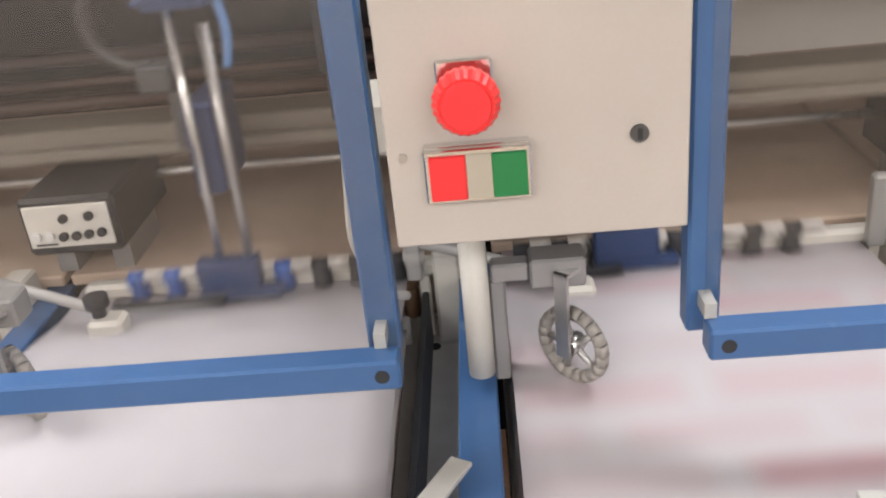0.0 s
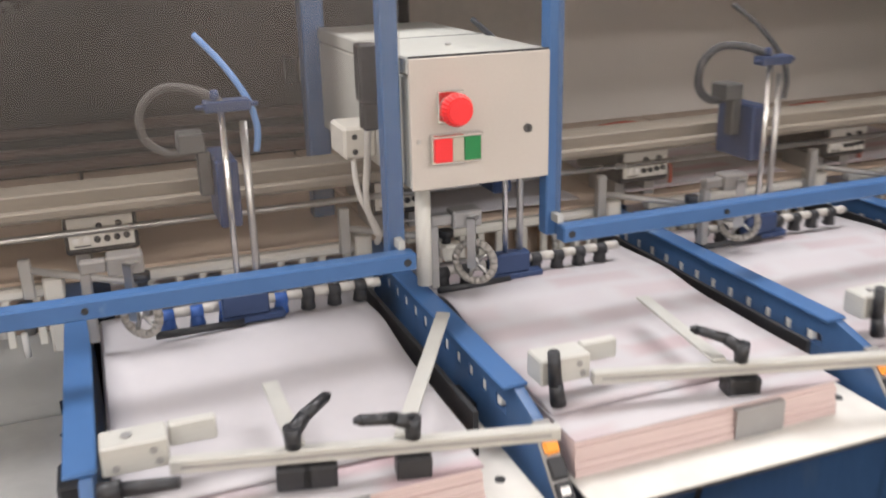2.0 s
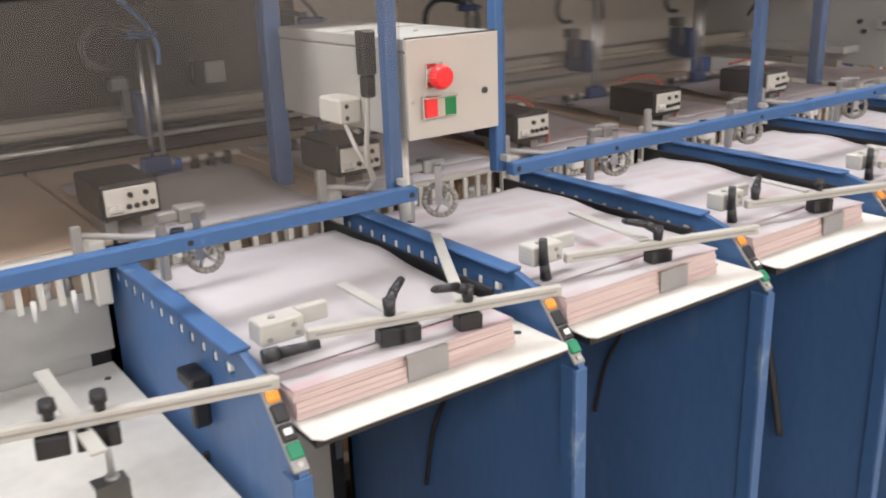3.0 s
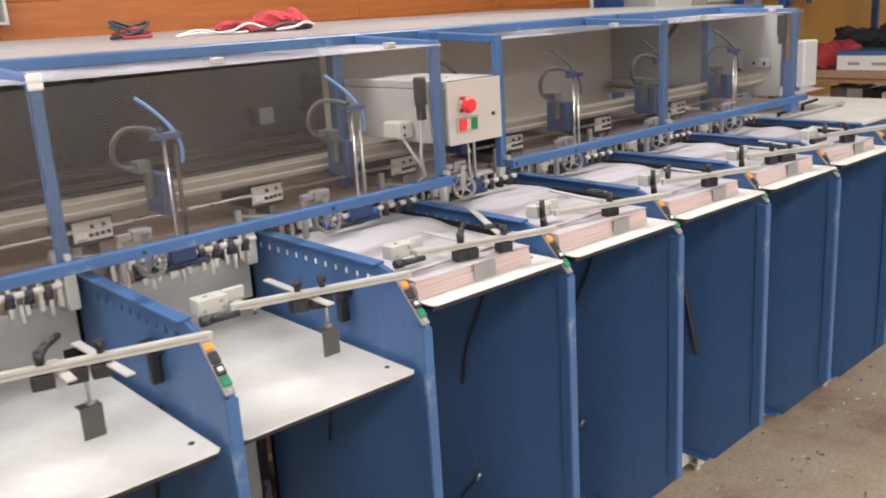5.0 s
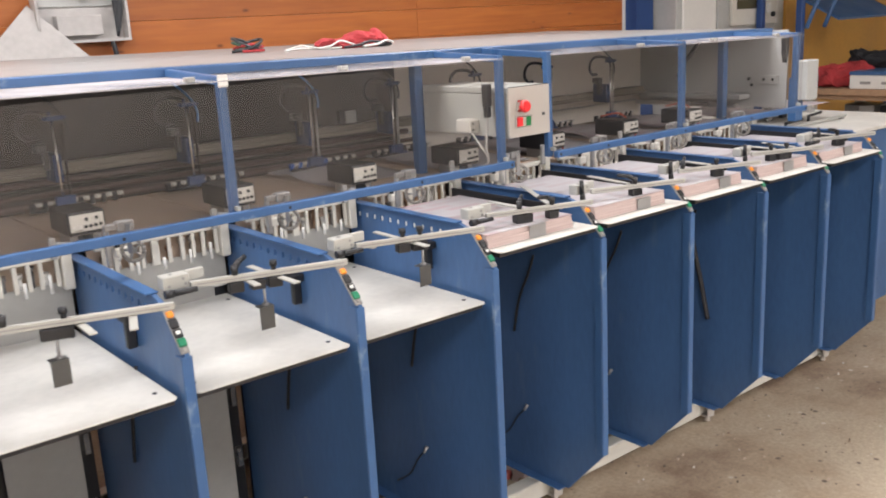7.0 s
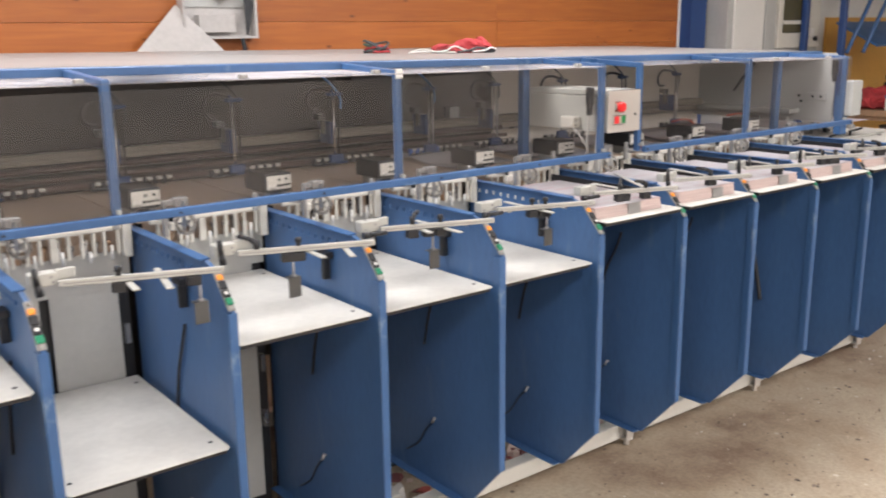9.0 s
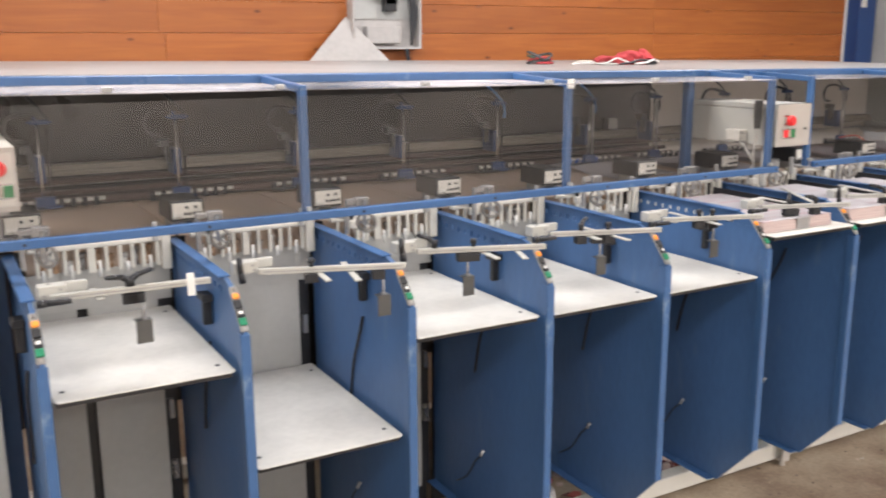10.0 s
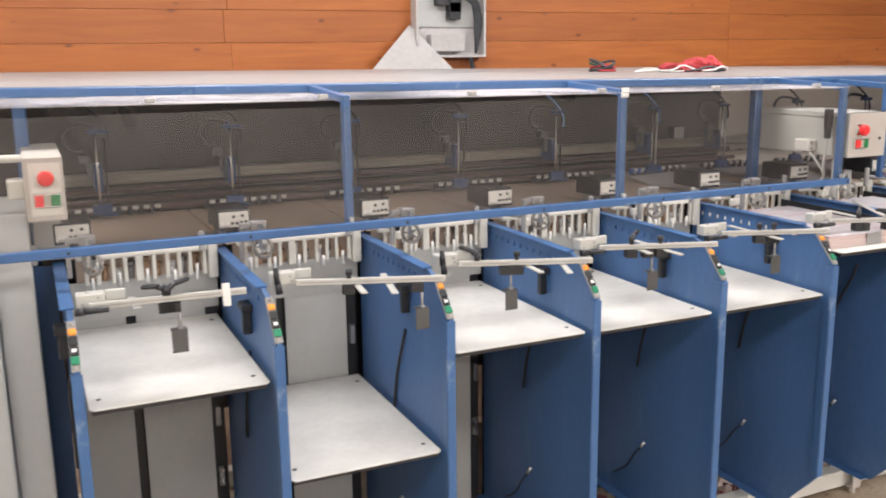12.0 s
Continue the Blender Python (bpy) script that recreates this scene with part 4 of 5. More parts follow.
# ---- control boxes ----
def control_box():
    t = thing("control_box", -0.024, 0.514, 1.28, "warm grey steel control box with emergency stop", "control box")
    W, D, H = 0.182, 0.43, 0.157
    bm = box(B(), 0, W, 0.004, D, 0, H - 0.022)
    part("case", soften(bm, 0.002), BOX_SHELL, t, "pale grey box body")
    bm = box(B(), -0.001, W + 0.001, 0.004, D, H - 0.02, H)
    part("lid", soften(bm, 0.002), BOX_SHELL, t, "pale grey lid")
    part("lid_seam", box(B(), 0.0, W, 0.205, 0.2065, H - 0.001, H + 0.0006), DARK_STEEL, t)
    part("front_door", soften(box(B(), 0, W, 0, 0.004, -0.001, H - 0.001), 0.001), BOX_GREY, t, "warm grey front plate")
    part("lid_edge", box(B(), 0.001, W - 0.001, 0.002, 0.006, H - 0.001, H + 0.0012), INK, t)
    stop = part("emergency_stop", soften(box(B(), 0.034, 0.067, -0.004, 0.0, 0.078, 0.117), 0.001), CHROME, t, "red mushroom emergency stop on a bright plate")
    ex, ez = 0.051, 0.0965
    bm = rod(B(), (ex, -0.004, ez), (ex, -0.016, ez), 0.012, 16)
    part("collar", bm, WHITE, stop)
    bm = rod(B(), (ex, -0.014, ez), (ex, -0.0219, ez), 0.0195, 48, 0.020)
    rod(bm, (ex, -0.022, ez), (ex, -0.030, ez), 0.020, 48, 0.0165)
    for n, v in enumerate(bm.verts):
        if n % 2:
            v.co.x, v.co.z = ex + (v.co.x - ex) * 0.955, ez + (v.co.z - ez) * 0.955
    for f in bm.faces:
        f.smooth = False
    mushroom = part("mushroom", bm, RED, stop, "red ribbed mushroom head")
    part("mushroom_face", rod(B(), (ex, -0.030, ez), (ex, -0.0312, ez), 0.0145, 24, 0.014), RED_BTN, stop)
    sw = part("twin_switch", soften(box(box(B(), 0.0225, 0.0865, -0.010, 0.0, 0.031, 0.067), 0.0225, 0.0865, -0.016, -0.0101, 0.063, 0.067), 0.001), CHROME, t, "bright-framed twin push button")
    part("stop_button", soften(box(B(), 0.0255, 0.0475, -0.014, -0.010, 0.034, 0.0625), 0.0008), RED_BTN, sw, "red push button")
    part("pilot_light", box(B(), 0.0480, 0.0625, -0.0125, -0.010, 0.034, 0.0625), GREY_BTN, sw, "grey pilot lens")
    part("start_button", soften(box(B(), 0.0630, 0.0840, -0.014, -0.010, 0.034, 0.0625), 0.0008), GREEN_BTN, sw, "green push button")
    bm = rod(B(), (0.152, 0, 0.063), (0.152, -0.003, 0.063), 0.0055, 12)
    lock = part("lock", bm, DARK_STEEL, t)
    part("keyhole", box(B(), 0.1505, 0.1535, -0.0034, -0.003, 0.0595, 0.0665), INK, lock)
    part("rivet", rod(B(), (0.0095, 0, 0.059), (0.0095, -0.0016, 0.059), 0.003, 8), STEEL, t)
    part("rivet", rod(B(), (0.088, 0.10, H), (0.088, 0.10, H + 0.003), 0.004, 8), STEEL, t)
    sock = part("side_socket", soften(box(B(), -0.045, 0.0, 0.14, 0.21, 0.012, 0.055), 0.004), CREAM, t, "cream socket block")
    for z in (0.022, 0.042):
        part("hole", rod(B(), (-0.030, 0.1385, z), (-0.030, 0.1402, z), 0.004, 8), INK, sock)
    part("support_tube", rod(B(), (0.044, 0.09, -0.158), (0.044, 0.09, 0.0), 0.0105, 14), CREAM, t, "cream support tube")
    part("loose_cable", tube(B(), [(-0.028, 0.16, 0.02), (-0.04, 0.10, -0.02), (-0.022, 0.08, -0.07), (-0.012, 0.12, -0.10)], 0.004), HOSE, t)
    # black cylinder and cable on the hood post
    part("lock_switch", soften(box(box(B(), -0.043, -0.018, 0.055, 0.080, 0.10, 0.17), -0.040, -0.020, 0.058, 0.078, 0.065, 0.10), 0.003), BLACK, t, "black interlock switch")
    part("switch_cable", tube(B(), [(-0.032, 0.067, 0.07), (-0.036, 0.067, 0.02), (-0.038, 0.07, -0.03), (-0.022, 0.08, -0.075)], 0.0045), HOSE, t)
    return t


control_box()


def small_box():
    t = thing("control_box", -2.687, 0.615, 1.262, "narrow cream control box with emergency stop", "control box")
    W, H = 0.092, 0.158
    part("case", soften(box(B(), 0, W, 0.003, 0.42, 0, H), 0.002), CREAM, t)
    part("front_door", soften(box(B(), 0.0, W, 0.0, 0.003, 0.0, H), 0.001), BOX_GREY, t)
    part("front_plate", soften(box(B(), 0.012, W - 0.008, -0.002, 0.0, 0.014, 0.145), 0.0008), CREAM, t)
    stop = part("emergency_stop", rod(B(), (0.05, -0.002, 0.108), (0.05, -0.012, 0.108), 0.011, 14), WHITE, t)
    part("mushroom", rod(rod(B(), (0.05, -0.012, 0.108), (0.05, -0.020, 0.108), 0.0195, 24), (0.05, -0.020, 0.108), (0.05, -0.028, 0.108), 0.0195, 24, 0.015), RED, stop, "red mushroom head")
    sw = part("twin_switch", soften(box(B(), 0.018, 0.082, -0.009, -0.002, 0.034, 0.070), 0.001), CHROME, t)
    part("stop_button", box(B(), 0.021, 0.041, -0.013, -0.009, 0.038, 0.066), RED_BTN, sw)
    part("pilot_light", box(B(), 0.042, 0.057, -0.011, -0.009, 0.038, 0.066), GREY_BTN, sw)
    part("start_button", box(B(), 0.058, 0.079, -0.013, -0.009, 0.038, 0.066), GREEN_BTN, sw)
    part("mounting_pipe", rod(B(), (-0.10, 0.10, 0.15), (0.0, 0.10, 0.15), 0.010, 12), CREAM, t)
    part("side_socket", soften(box(B(), -0.04, 0.0, 0.06, 0.11, 0.05, 0.10), 0.004), CREAM, t)
    part("foot_bracket", box(B(), 0.01, 0.08, 0.2, 0.4, -0.14, 0.0), DARK_PLATE, t)
    return t


small_box()


# ---- hoods ----
def post_top(x):
    return 1.538 - 0.008 * x


def safety_hood(x0, x1, posts, label, arms, bz=1.200):
    t = thing("safety_hood", 0, 0, 0, label, "safety hood", "safety hoods")
    bar = part("front_bar", soften(box(B(), x0, x1, 0.488, 0.510, bz - 0.011, bz + 0.011), 0.002), BLUE_POST, t, "blue square tube with end holes")
    for e in (x0 + 0.012, x1 - 0.012):
        part("end_hole", rod(B(), (e, 0.4874, bz), (e, 0.4882, bz), 0.005, 10), INK, bar)
    n = int((x1 - x0) / 0.44)
    for i in range(n):
        part("bolt", rod(B(), (x0 + 0.25 + 0.44 * i, 0.486, bz), (x0 + 0.25 + 0.44 * i, 0.488, bz), 0.004, 8), INK, bar)
    for p in posts:
        part("post", soften(box(B(), p - 0.011, p + 0.011, 0.524, 0.546, 1.195, post_top(p)), 0.002), BLUE_POST, t, "blue square tube")
        bm = box(B(), p - 0.004, p + 0.004, 0.505, 0.535, bz + 0.0112, bz + 0.022)
        part("bracket", bm, ALU, t)
    for p in arms:
        z = post_top(p)
        bm = box(B(), p - 0.011, p + 0.011, 0.5465, 0.8375, z - 0.020, z)
        for v in bm.verts:
            v.co.z += (rail_top(p) - 0.005 - z) * (v.co.y - 0.5465) / 0.291
        part("arm", soften(bm, 0.002), BLUE_POST, t, "blue square tube")
        if p == -0.98:
            part("cap", soften(box(B(), p - 0.0135, p + 0.0135, 0.5195, 0.5235, z - 0.026, z + 0.004), 0.001), WHITE, t, "white end cap")
    if x1 > 1:
        part("interlock", soften(box(box(B(), 1.655, 1.682, 0.555, 0.58, 1.43, 1.505), 1.660, 1.677, 0.558, 0.577, 1.40, 1.4299), 0.003), BLACK, t, "black interlock switch")
    pane = part("pane", box(B(), x0 + 0.003, x1 - 0.003, 0.515, 0.519, 1.19, 1.524), PANE, t, "clear scratched plastic pane")
    pane.visible_shadow = False
    bm = box(B(), x0 + 0.003, x1 - 0.003, 0.515, 0.8375, 1.5255, 1.5285)
    for v in bm.verts:
        v.co.z -= 0.008 * v.co.x + (0.002 * v.co.x - 0.003) * (v.co.y - 0.515) / 0.3225
    top = part("roof_pane", bm, ROOF_PANE, t, "clear plastic roof sheet with pale reflection painted in")
    top.visible_shadow = False
    for i in range(n):
        e = x0 + 0.47 + 0.44 * i
        part("clip", soften(box(B(), e - 0.012, e + 0.012, 0.513, 0.535, post_top(e) - 0.0085, post_top(e) + 0.004), 0.002), HEAD_GREY, t)
    return t


safety_hood(-2.855, -0.030, (-2.84, -1.88, -0.98, -0.043), "clear plastic hood on blue square tubes", (-1.88, -0.98, -0.043))
safety_hood(0.168, 1.73, (0.172, 0.895, 1.70), "clear plastic hood on blue square tubes", (0.172, 0.895, 1.70), 1.205)


# ---- cover clutter ----
def red_tool():
    t = thing("red_cloth", 0.05, 1.50, 1.5665, "crumpled red cloth with white cord on the cover", "cloth")
    r = random.Random(5)
    bm = B()
    bm.free()
    for cx, sx, sz in ((0.05, 0.12, 0.034), (-0.08, 0.07, 0.018), (0.14, 0.055, 0.046), (0.0, 0.05, 0.030)):
        bm = B()
        bmesh.ops.create_icosphere(bm, subdivisions=4, radius=1, matrix=Matrix.Translation((cx, 0, 0.02)) @ Matrix.Diagonal((sx, 0.055, sz, 1)))
        for v in bm.verts:
            v.co += 0.022 * noise.noise_vector(v.co * 16) + 0.010 * noise.noise_vector(v.co * 48)
            v.co.z = max(v.co.z, 0.0)
        part("fold", bm, CLOTH_RED, t)
    part("cord", tube(B(), [(-0.30, -0.03, 0.006), (-0.24, -0.06, 0.012), (-0.18, -0.03, 0.008), (-0.13, -0.07, 0.012), (-0.06, -0.05, 0.03), (0.0, -0.07, 0.01), (0.05, -0.05, 0.02)], 0.0035), WHITE, t, "white cord")
    part("cord", tube(B(), [(-0.06, -0.07, 0.005), (0.0, -0.085, 0.012), (0.06, -0.07, 0.022), (0.11, -0.08, 0.016), (0.17, -0.06, 0.006), (0.10, -0.07, 0.004)], 0.005), DARK_HOSE, t, "black cord")
    part("cord", tube(B(), [(0.02, -0.08, 0.005), (0.08, -0.092, 0.010), (0.13, -0.085, 0.022), (0.18, -0.06, 0.012)], 0.004), WHITE, t, "white cord")
    part("cord", tube(B(), [(-0.28, 0.0, 0.006), (-0.22, -0.02, 0.02), (-0.15, -0.05, 0.006), (-0.08, -0.08, 0.006)], 0.0035), CREAM, t, "white cord")
    c = thing("cable_coil", -0.33, 1.60, 1.572, "small coil of red and black cable on the cover", "cable")
    for i in range(7):
        a = r.uniform(0, 6.28)
        pts = [((0.05 + 0.012 * r.random()) * math.cos(a + j), (0.04 + 0.01 * r.random()) * math.sin(a + j), 0.007 + 0.008 * i * (0.5 + 0.5 * math.sin(j + i))) for j in range(6)]
        part("loop", tube(B(), pts, 0.0055), (CLOTH_RED, GREEN_CABLE, DARK_HOSE)[min(i, 5) % 3], c)


red_tool()


# ---- plank wall and what hangs on it ----
for row in range(8):
    ends = [-4.6, -1.75 + 0.02 * row % 0.05, 1.415, 3.28]
    for a, b in zip(ends, ends[1:]):
        bm = soften(box(B(), a + 0.0008, b - 0.0008, Y1 - 0.022, Y1 - 0.001, 1.25 + 0.158 * row + 0.0006, 1.25 + 0.158 * (row + 1) - 0.0006), 0.0012)
        part("plank", bm, PLANK, wall_north)


def switch_cabinet():
    t = thing("switch_cabinet", -0.545, Y1 - 0.022, 1.64, "open white electrical cabinet with dark wiring inside", "electrical cabinet")
    W, D, H = 0.205, 0.075, 0.75
    bm = box(B(), -W, W, -0.01, 0, 0, H)
    for x in (-W, W - 0.012):
        box(bm, x, x + 0.012, -D, -0.0102, 0, H)
    box(bm, -W + 0.0122, W - 0.0122, -D, -0.0102, 0, 0.012)
    part("case", bm, DULL_WHITE, t, "white sheet steel case")
    part("inner_plate", box(B(), -W + 0.03, W - 0.04, -0.02, -0.011, 0.16, H - 0.03), PLATE, t)
    r = random.Random(3)
    for i in range(9):
        x, z = r.uniform(-0.13, 0.06), r.uniform(0.17, 0.6)
        part("relay", soften(box(B(), x, x + 0.07, -0.07, -0.0205, z, z + 0.09), 0.003), BLACK, t)
    part("terminal_block", soften(box(B(), -0.12, 0.08, -0.07, -0.0105, 0.03, 0.12), 0.003), DULL_WHITE, t)
    for i in range(8):
        x = r.uniform(-0.13, 0.15)
        part("wire", tube(B(), [(x, -0.05, 0.6), (x + r.uniform(-0.05, 0.05), -0.08, 0.4), (0.15 + r.uniform(-0.02, 0.02), -0.07, 0.25), (0.15, -0.06, 0.02)], 0.007), DARK_HOSE, t)
    part("cable", tube(B(), [(0.12, -0.06, 0.0), (0.13, -0.06, -0.1), (0.11, -0.05, -0.3)], 0.012), DARK_HOSE, t)
    p = thing("paper_board", -0.77, Y1 - 0.16, 1.565, "white triangular board leaning by the cabinet", "board")
    bm = outline(B(), [(-0.29, 0, -0.02), (0.24, 0, -0.02), (0.0, 0.11, 0.245)], (0, 1, 0), 0.006)
    part("sheet", bm, DULL_WHITE, p)
    part("stand", box(B(), -0.25, 0.22, 0.007, 0.10, -0.03, -0.0205), DULL_WHITE, p)


switch_cabinet()

# ---- the far corner ----
col = tagged(solid("pillar", (3.34, 3.53, Y1 - 0.10, Y1 - 0.002, 0, CEILING), NAVY), "dark blue painted steel pillar", "pillar", kind="structure")
part("notice", box(B(), 3.36, 3.42, Y1 - 0.104, Y1 - 0.1005, 1.92, 2.08), WHITE, col)


def far_cabinet():
    t = thing("tall_cabinet", 3.56, Y1 - 0.30, 0, "tall pale grey cabinet with a framed glass door", "cabinet")
    part("body", soften(box(B(), 0, 1.30, 0.02, 0.29, 0, 2.6), 0.006), PLATE, t)
    part("door", soften(box(B(), 0.06, 0.46, 0.0, 0.02, 0.1, 2.55), 0.004), WHITE, t)
    part("door", soften(box(B(), 0.48, 0.63, 0.0, 0.02, 0.1, 2.55), 0.004), PLATE, t)
    d = part("glass_door", soften(box(B(), 0.65, 1.27, -0.01, 0.02, 1.50, 2.55), 0.004), CREAM, t, "cream framed window")
    part("glass", box(B(), 0.71, 1.05, -0.013, -0.0102, 1.62, 2.4), OLIVE_GLASS, d, "dark olive pane")
    part("glazing_bar", box(B(), 0.71, 1.05, -0.017, -0.0132, 1.69, 1.72), CREAM, d)
    part("catch", soften(box(B(), 1.10, 1.15, -0.035, -0.0102, 1.58, 1.66), 0.004), WHITE, d)
    part("catch", rod(B(), (1.20, -0.0102, 1.57), (1.20, -0.03, 1.57), 0.02, 10), BLACK, d)


far_cabinet()


def far_rack():
    t = thing("storage_rack", 4.52, 2.1, 0, "dark blue steel rack with a slanted shelf", "rack")
    for x in (0, 2.2):
        for y in (0.0, 0.33):
            part("upright", soften(box(B(), x, x + 0.05, y, y + 0.05, 0, 2.6), 0.004), NAVY, t)
    m = pose(0.36, -0.10, 1.50, 27, 0, 0)
    part("shelf", soften(box(B(), 0, 1.0, 0, 0.42, 0, 0.02), 0.003), BLUE_POST, t, "slanted blue shelf", m)
    part("shelf", soften(box(B(), -0.02, 2.25, 0.0, 0.37, 2.02, 2.04), 0.003), NAVY, t)
    for x in (0.02, 0.28):
        part("brace", rod(B(), (x, -0.03, 1.46), (x + 0.42, -0.03, 2.02), 0.018, 6), BLUE_POST, t)


far_rack()
ochre = solid("ochre_board", (5.45, 8.4, Y1 - 0.03, Y1 - 0.002, 0.6, 1.75), ORANGE_BOARD)
tagged(ochre, "ochre painted board on the workshop wall", "board")


def heap(name, material, parent, c, size, seed, amp):
    bm = B()
    bmesh.ops.create_icosphere(bm, subdivisions=5, radius=1, matrix=Matrix.Translation(c) @ Matrix.Diagonal((size[0], size[1], size[2], 1)))
    for v in bm.verts:
        p = v.co + Vector((seed, 0, 0))
        v.co += amp * 1.5 * noise.noise_vector(p * 6) + 0.8 * amp * noise.noise_vector(p * 15) + 0.3 * amp * noise.noise_vector(p * 40)
        v.co.z = max(v.co.z, 0.0)
    return part(name, bm, material, parent)


def far_bench():
    BX, BY, BZ = 4.70, -0.60, 1.0
    t = thing("work_bench", BX, BY, 0, "brown topped workbench with a cluttered shelf below", "workbench")
    part("top", soften(box(B(), 0, 0.95, 0, 2.82, BZ - 0.05, BZ), 0.004), BENCH_WOOD, t)
    part("apron", soften(box(B(), 0.03, 0.92, 0.03, 2.79, BZ - 0.085, BZ - 0.0505), 0.003), BENCH_WOOD, t)
    for x in (0.04, 0.84):
        for y in (0.05, 1.3, 2.0, 2.70):
            part("leg", soften(box(B(), x, x + 0.07, y, y + 0.07, 0, BZ - 0.0855), 0.003), CREAM, t)
    part("shelf", box(B(), 0.03, 0.92, 0.03, 2.79, 0.68, 0.71), BENCH_WOOD, t)
    r = random.Random(8)
    for i in range(16):
        x, y, h = r.uniform(0.1, 0.6), 0.16 + 0.155 * i, r.uniform(0.05, 0.19)
        s = part("supply_box", soften(box(B(), 0, 0.22, 0, 0.12, 0, h), 0.006), (WHITE, BLACK, STEEL, DARK_PLATE)[i % 4], None, "", pose(BX + x, BY + y, 0.71))
        tagged(s, "small box of workshop supplies on the bench shelf", "box", "bench supplies")
    j = thing("red_jacket", BX + 0.22, 2.0, BZ, "red jacket heaped on the workbench", "jacket")
    heap("garment", CLOTH_RED, j, (0, 0.0, 0.07), (0.16, 0.22, 0.085), 3, 0.04)
    b = thing("dark_bag", BX + 0.55, 1.70, BZ, "dark fabric bag lying on the workbench", "bag")
    heap("bag_body", CLOTH_DARK, b, (0, 0.0, 0.15), (0.2, 0.40, 0.13), 4, 0.06)
    heap("flap", CLOTH_RED, b, (-0.22, 0.22, 0.13), (0.08, 0.14, 0.05), 6, 0.03)
    c = thing("blue_carton", BX + 0.04, 1.24, BZ, "blue and white carton on the workbench", "carton")
    part("body", soften(box(B(), 0, 0.36, 0, 0.58, 0, 0.10), 0.004), WHITE, c)
    part("lid", soften(box(B(), -0.004, 0.364, -0.004, 0.584, 0.1005, 0.128), 0.004), BLUE_POST, c)
    for y0, y1 in ((0.06, 0.16), (0.22, 0.34), (0.42, 0.50)):
        part("print_bar", box(B(), -0.0012, -0.0002, y0, y1, 0.035, 0.055), DARK_PLATE, c)


far_bench()

e = thing("end_box", 1.955, 0.62, 1.21, "cream control box at the machine's end", "control box")
part("case", soften(box(B(), 0, 0.10, 0, 0.06, 0, 0.18), 0.004), PLATE, e)
part("handle", tube(B(), [(0.098, 0.02, 0.03), (0.125, 0.02, 0.04), (0.125, 0.02, 0.11), (0.098, 0.02, 0.12)], 0.006), BLACK, e)
part("bracket", box(B(), 0.02, 0.08, 0.061, 0.10, -0.1, 0.10), BLUE_POST, e)
u = thing("wall_socket", 0.085, 1.605, 1.255, "pale square socket with a black plug", "socket")
part("plate", soften(box(B(), 0, 0.055, 0, 0.014, 0, 0.055), 0.003), PLATE, u)
part("plug", soften(box(B(), -0.035, -0.008, -0.01, 0.014, 0.0, 0.06), 0.003), BLACK, u)

# ---- delivery table past the last feeder ----
d = thing("delivery_table", 1.80, 0.20, 0, "white delivery table at the end of the machine", "table")
part("top", soften(box(B(), 0.02, 1.15, 0.30, 0.95, 1.03, 1.05), 0.003), TRAY, d)
part("skirt", soften(box(B(), 0.03, 0.9, 0.33, 0.92, 0.12, 1.03), 0.004), BLUE, d, "blue steel skirt")
for i in range(7):
    x = 0.14 + 0.145 * i
    part("stop", soften(box(box(B(), x, x + 0.022, 0.865, 0.887, 1.05, 1.05 + 0.045 + 0.04 * (i % 2)), x - 0.012, x + 0.034, 0.855, 0.8645, 1.05, 1.072), 0.002), (HEAD_GREY, BLACK, CREAM)[i % 3], d, "upright stop post")
part("clamp", rod(rod(B(), (0.30, 0.60, 1.05), (0.30, 0.60, 1.085), 0.008, 10), (0.30, 0.60, 1.08), (0.40, 0.57, 1.092), 0.007, 8), BLACK, d, "black clamp lever")
part("clamp", rod(rod(B(), (0.62, 0.66, 1.05), (0.62, 0.66, 1.085), 0.008, 10), (0.62, 0.66, 1.08), (0.71, 0.64, 1.092), 0.007, 8), BLACK, d, "black clamp lever")
part("guide_bar", soften(box(B(), 0.10, 0.85, 0.575, 0.592, 1.058, 1.070), 0.002), ALU, d, "cream guide bar")
for x in (0.13, 0.80):
    part("guide_foot", box(B(), x, x + 0.02, 0.572, 0.595, 1.05, 1.0578), DARK_PLATE, d)
part("stop_rail", soften(box(B(), 0.05, 1.1, 0.90, 0.92, 1.05, 1.075), 0.003), STEEL, d)

# ---- what lies under the feeders ----
r = random.Random(21)
for k in STATIONS:
    for i in range(3):
        x = panel_x(k) + r.uniform(0.05, 0.3)
        h = r.uniform(0.02, 0.09)
        s = part("offcut_box", soften(box(B(), 0, r.uniform(0.05, 0.12), 0, 0.09, 0, h), 0.003), (WHITE, BENCH_WOOD, CLOTH_RED, CREAM)[r.randrange(4)], None, "", pose(x, r.uniform(0.55, 0.7), 0, 0, 0, r.uniform(-25, 25)))
        tagged(s, "small discarded carton on the floor under a feeder", "carton", "floor cartons")
    sh = solid("under_shield", (panel_x(k) + 0.004, panel_x(k) + 0.42, 0.90, 0.905, 0.0, 0.12), BLACK)
    tagged(sh, "dark lower shield behind the feeder", "shield", "lower shields")

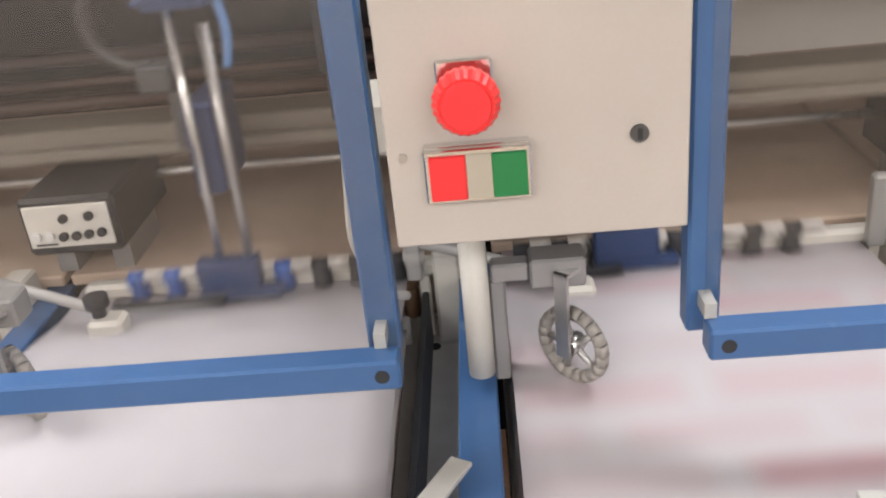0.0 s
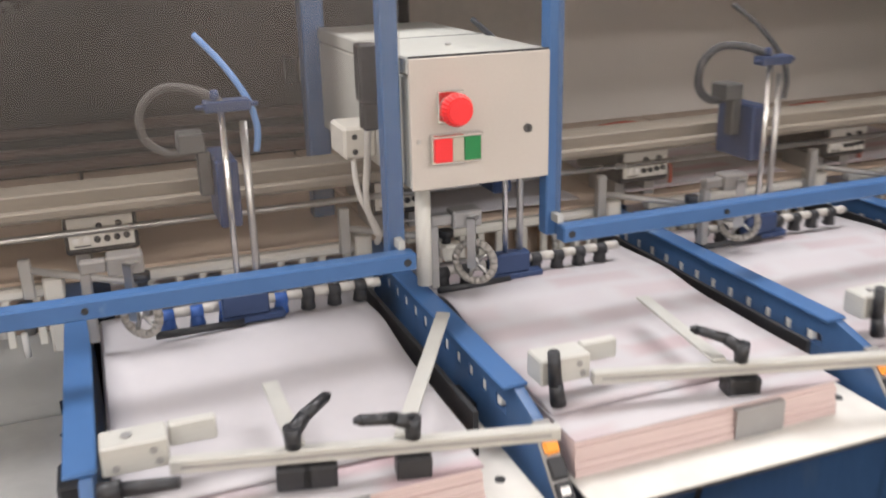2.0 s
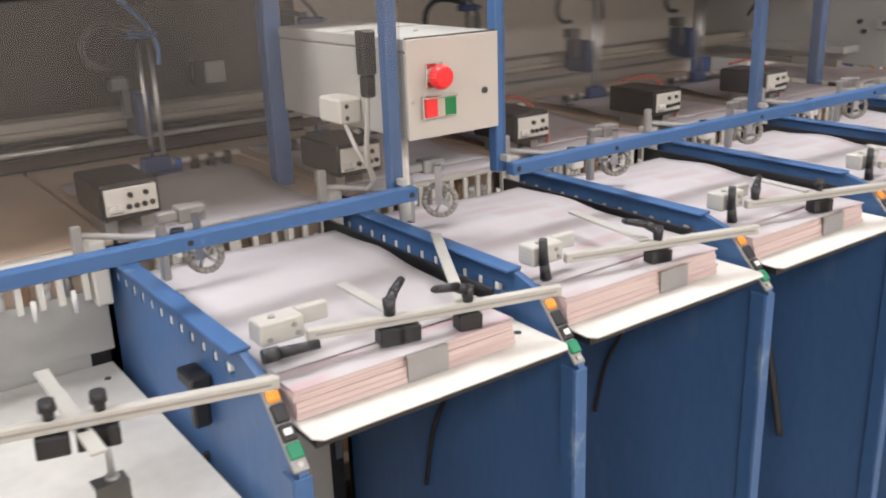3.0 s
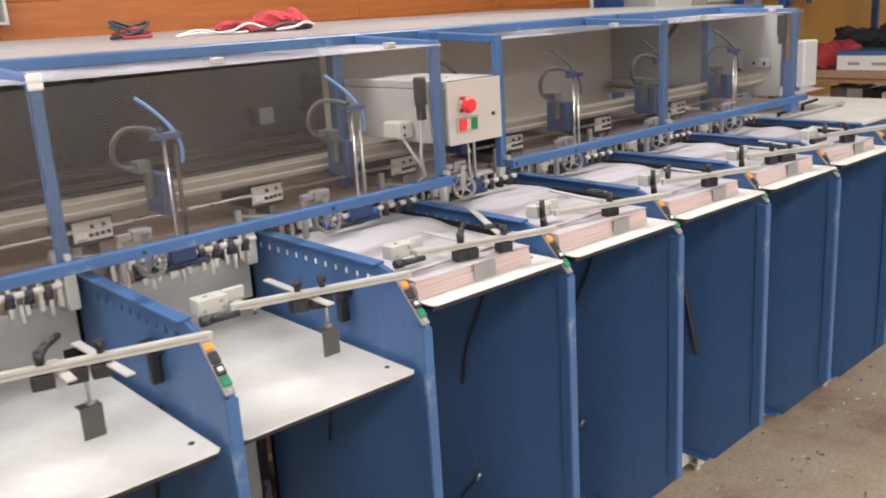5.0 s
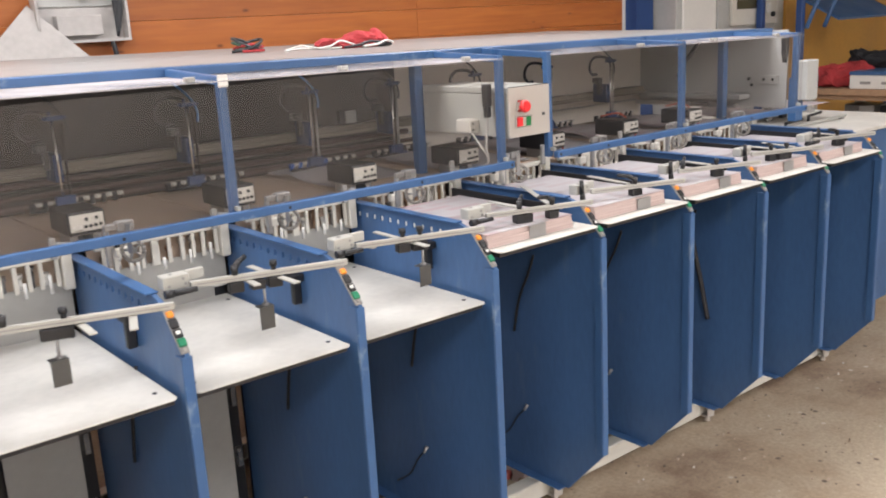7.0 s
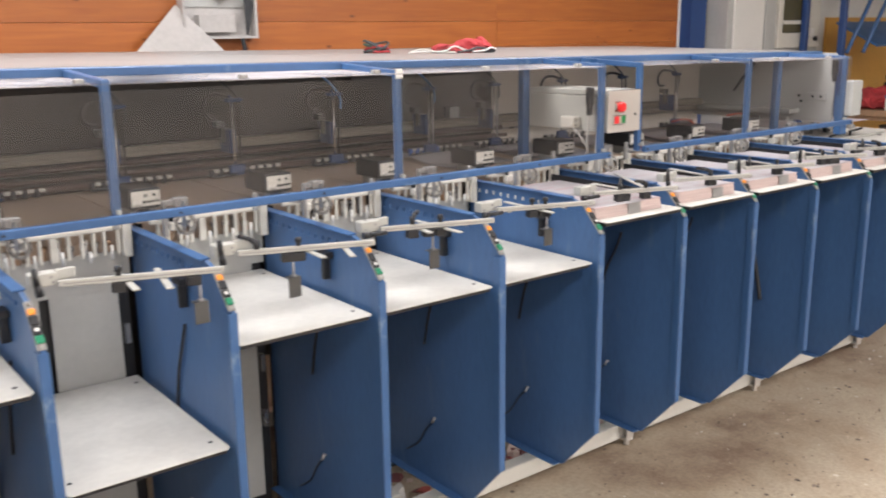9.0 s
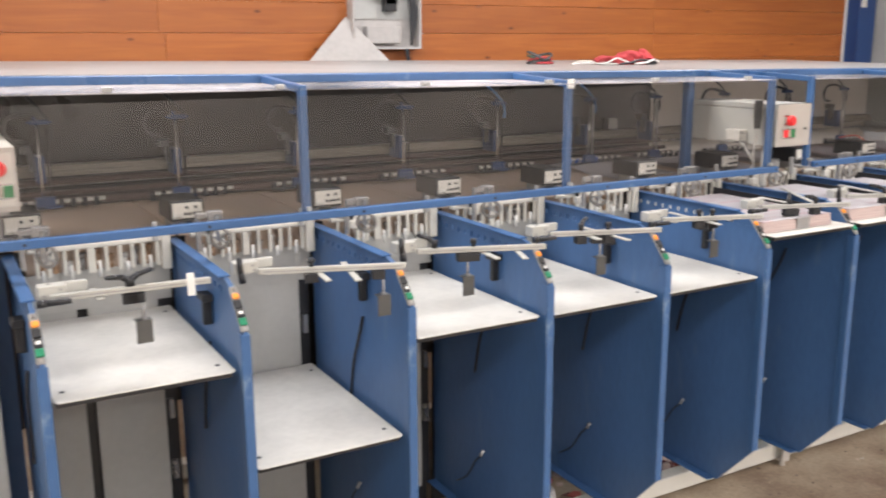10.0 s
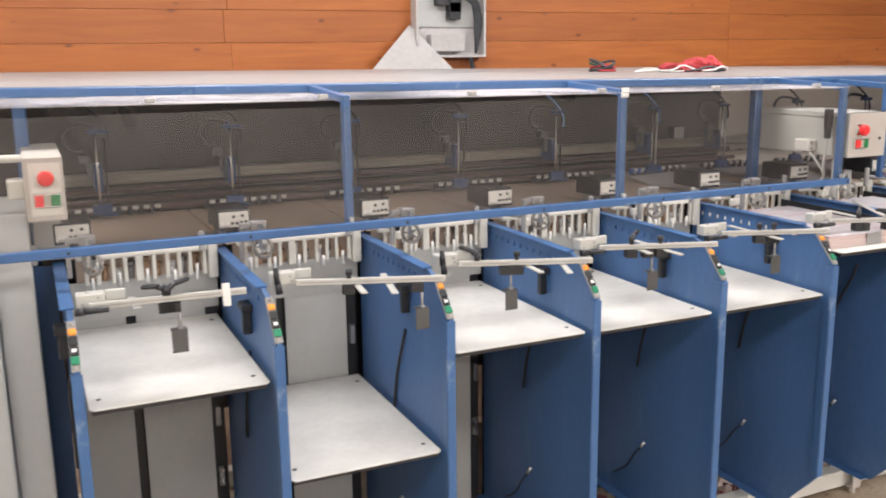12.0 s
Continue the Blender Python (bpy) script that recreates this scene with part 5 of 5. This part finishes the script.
# ---- litter behind the floor rail and grit on the floor ----
def scraps(name, n, area, size, material, label, category, seed):
    r = random.Random(seed)
    bm = B()
    for i in range(n):
        x, y, a, s = r.uniform(*area[0]), r.uniform(*area[1]), r.uniform(0, 6.28), size * r.uniform(0.4, 1.3)
        up = s * r.uniform(0.2, 1.5)
        ring = [(x + s * r.uniform(0.6, 1.1) * math.cos(a + j * 1.257), y + s * r.uniform(0.5, 0.9) * math.sin(a + j * 1.257)) for j in range(5)]
        low = [bm.verts.new((px, py, 0.0006)) for px, py in ring]
        top = [bm.verts.new((x + (px - x) * 0.8, y + (py - y) * 0.8, 0.001 + up * r.uniform(0.4, 1.0))) for px, py in ring]
        bm.faces.new(top)
        for j in range(5):
            bm.faces.new((low[j], low[(j + 1) % 5], top[(j + 1) % 5], top[j]))
    ob = part(name, bm, material)
    tagged(ob, label, category, kind="stuff")


scraps("litter", 300, ((-2.1, 1.9), (0.56, 0.84)), 0.042, LITTER, "paper scraps and rubbish on the floor under the feeders", "litter", 8)
scraps("floor_grit", 420, ((-2.0, 3.2), (-0.7, 0.42)), 0.0062, GRIT, "pale and dark grit on the concrete floor", "grit", 9)

# ---- a strap that hangs inside one feeder ----
st = thing("hanging_strap", panel_x(3) - 0.03, 0, 0, "black rubber strap hanging inside a feeder", "strap")
part("strap", tube(B(), [(0, 0.50, 1.02), (0, 0.48, 0.86), (-0.004, 0.46, 0.77), (-0.006, 0.42, 0.62), (-0.004, 0.39, 0.48)], 0.009), RUBBER, st)
part("hook", rod(B(), (0, 0.50, 1.03), (0.013, 0.50, 1.03), 0.006, 8), STEEL, st)

# ---- movement ----
STROKE = [(0.0, 0.77), (0.1, 0.875), (0.2, 0.98), (0.35, 1.16), (0.5, 1.25), (0.7, 1.225), (0.9, 1.21), (1.1, 1.20), (1.2, 1.15), (1.3, 0.98), (1.4, 0.87), (1.5, 0.78), (1.65, 0.71), (2.0, 0.635), (2.3, 0.64), (2.5, 0.69)]
CYCLE = 2.66
BAR = STROKE + [(round(t + CYCLE, 2), y) for t, y in STROKE[:-1]] + [(5.16, 0.70), (5.3, 0.86), (5.4, 1.06), (5.52, 1.25), (5.66, 1.33), (5.85, 1.37), (12.0, 1.37)]
RISE = [(0, 0.012), (0.2, 0.026), (0.5, 0.032), (1.0, 0.032), (1.3, 0.025), (1.5, 0.008), (1.9, -0.012), (2.2, -0.006), (2.5, 0.03), (2.7, 0.035), (3.2, 0.032), (3.8, 0.03), (4.2, 0.005), (4.45, -0.025), (4.7, -0.02), (5.0, 0.0), (5.2, 0.03), (5.4, 0.035), (5.9, 0.03), (12.0, 0.03)]


def bar_at(t):
    for (a, p), (b, q) in zip(BAR, BAR[1:]):
        if a <= t <= b:
            u = (t - a) / (b - a)
            return p + (q - p) * u
    return BAR[-1][1]


PICK = 0.665
TAKEN = ((-0.3, 0.7), (2.44, 3.38), (5.1, 6.1))
SLIDES = ((1.2, 1.45), (3.88, 4.13))


def sheet_rows(k, turn, z):
    start, end = TAKEN[turn]
    rows = []
    for t in sorted({0.0, 12.0, *[a for a, _ in BAR if a < 12], *[s for pair in SLIDES for s in pair], *[max(0, p) for pair in TAKEN for p in pair]}):
        dy = max(0.0, bar_at(min(max(t, 0), end)) - PICK) if t >= start else 0.0
        dx = sum(PITCH * min(1.0, max(0.0, (t - a) / (b - a))) for a, b in SLIDES if a > end - 0.1)
        lift = min(1.0, dy / 0.25)
        rows.append((t, pose(panel_x(k) + dx, dy, z + (1.130 + 0.0022 * (2 - turn) - z) * lift + 0.0016 * (2 - turn) * (1 - lift))))
    return rows


def motions():
    walk(carriage, [(t, pose(0, y, 0)) for t, y in BAR])
    for head, x in GRIPPERS:
        walk(head, [(t, pose(x, 0, z)) for t, z in RISE])
    for s, k, turn, z in SHEETS:
        walk(s, sheet_rows(k, turn, z))


motions()
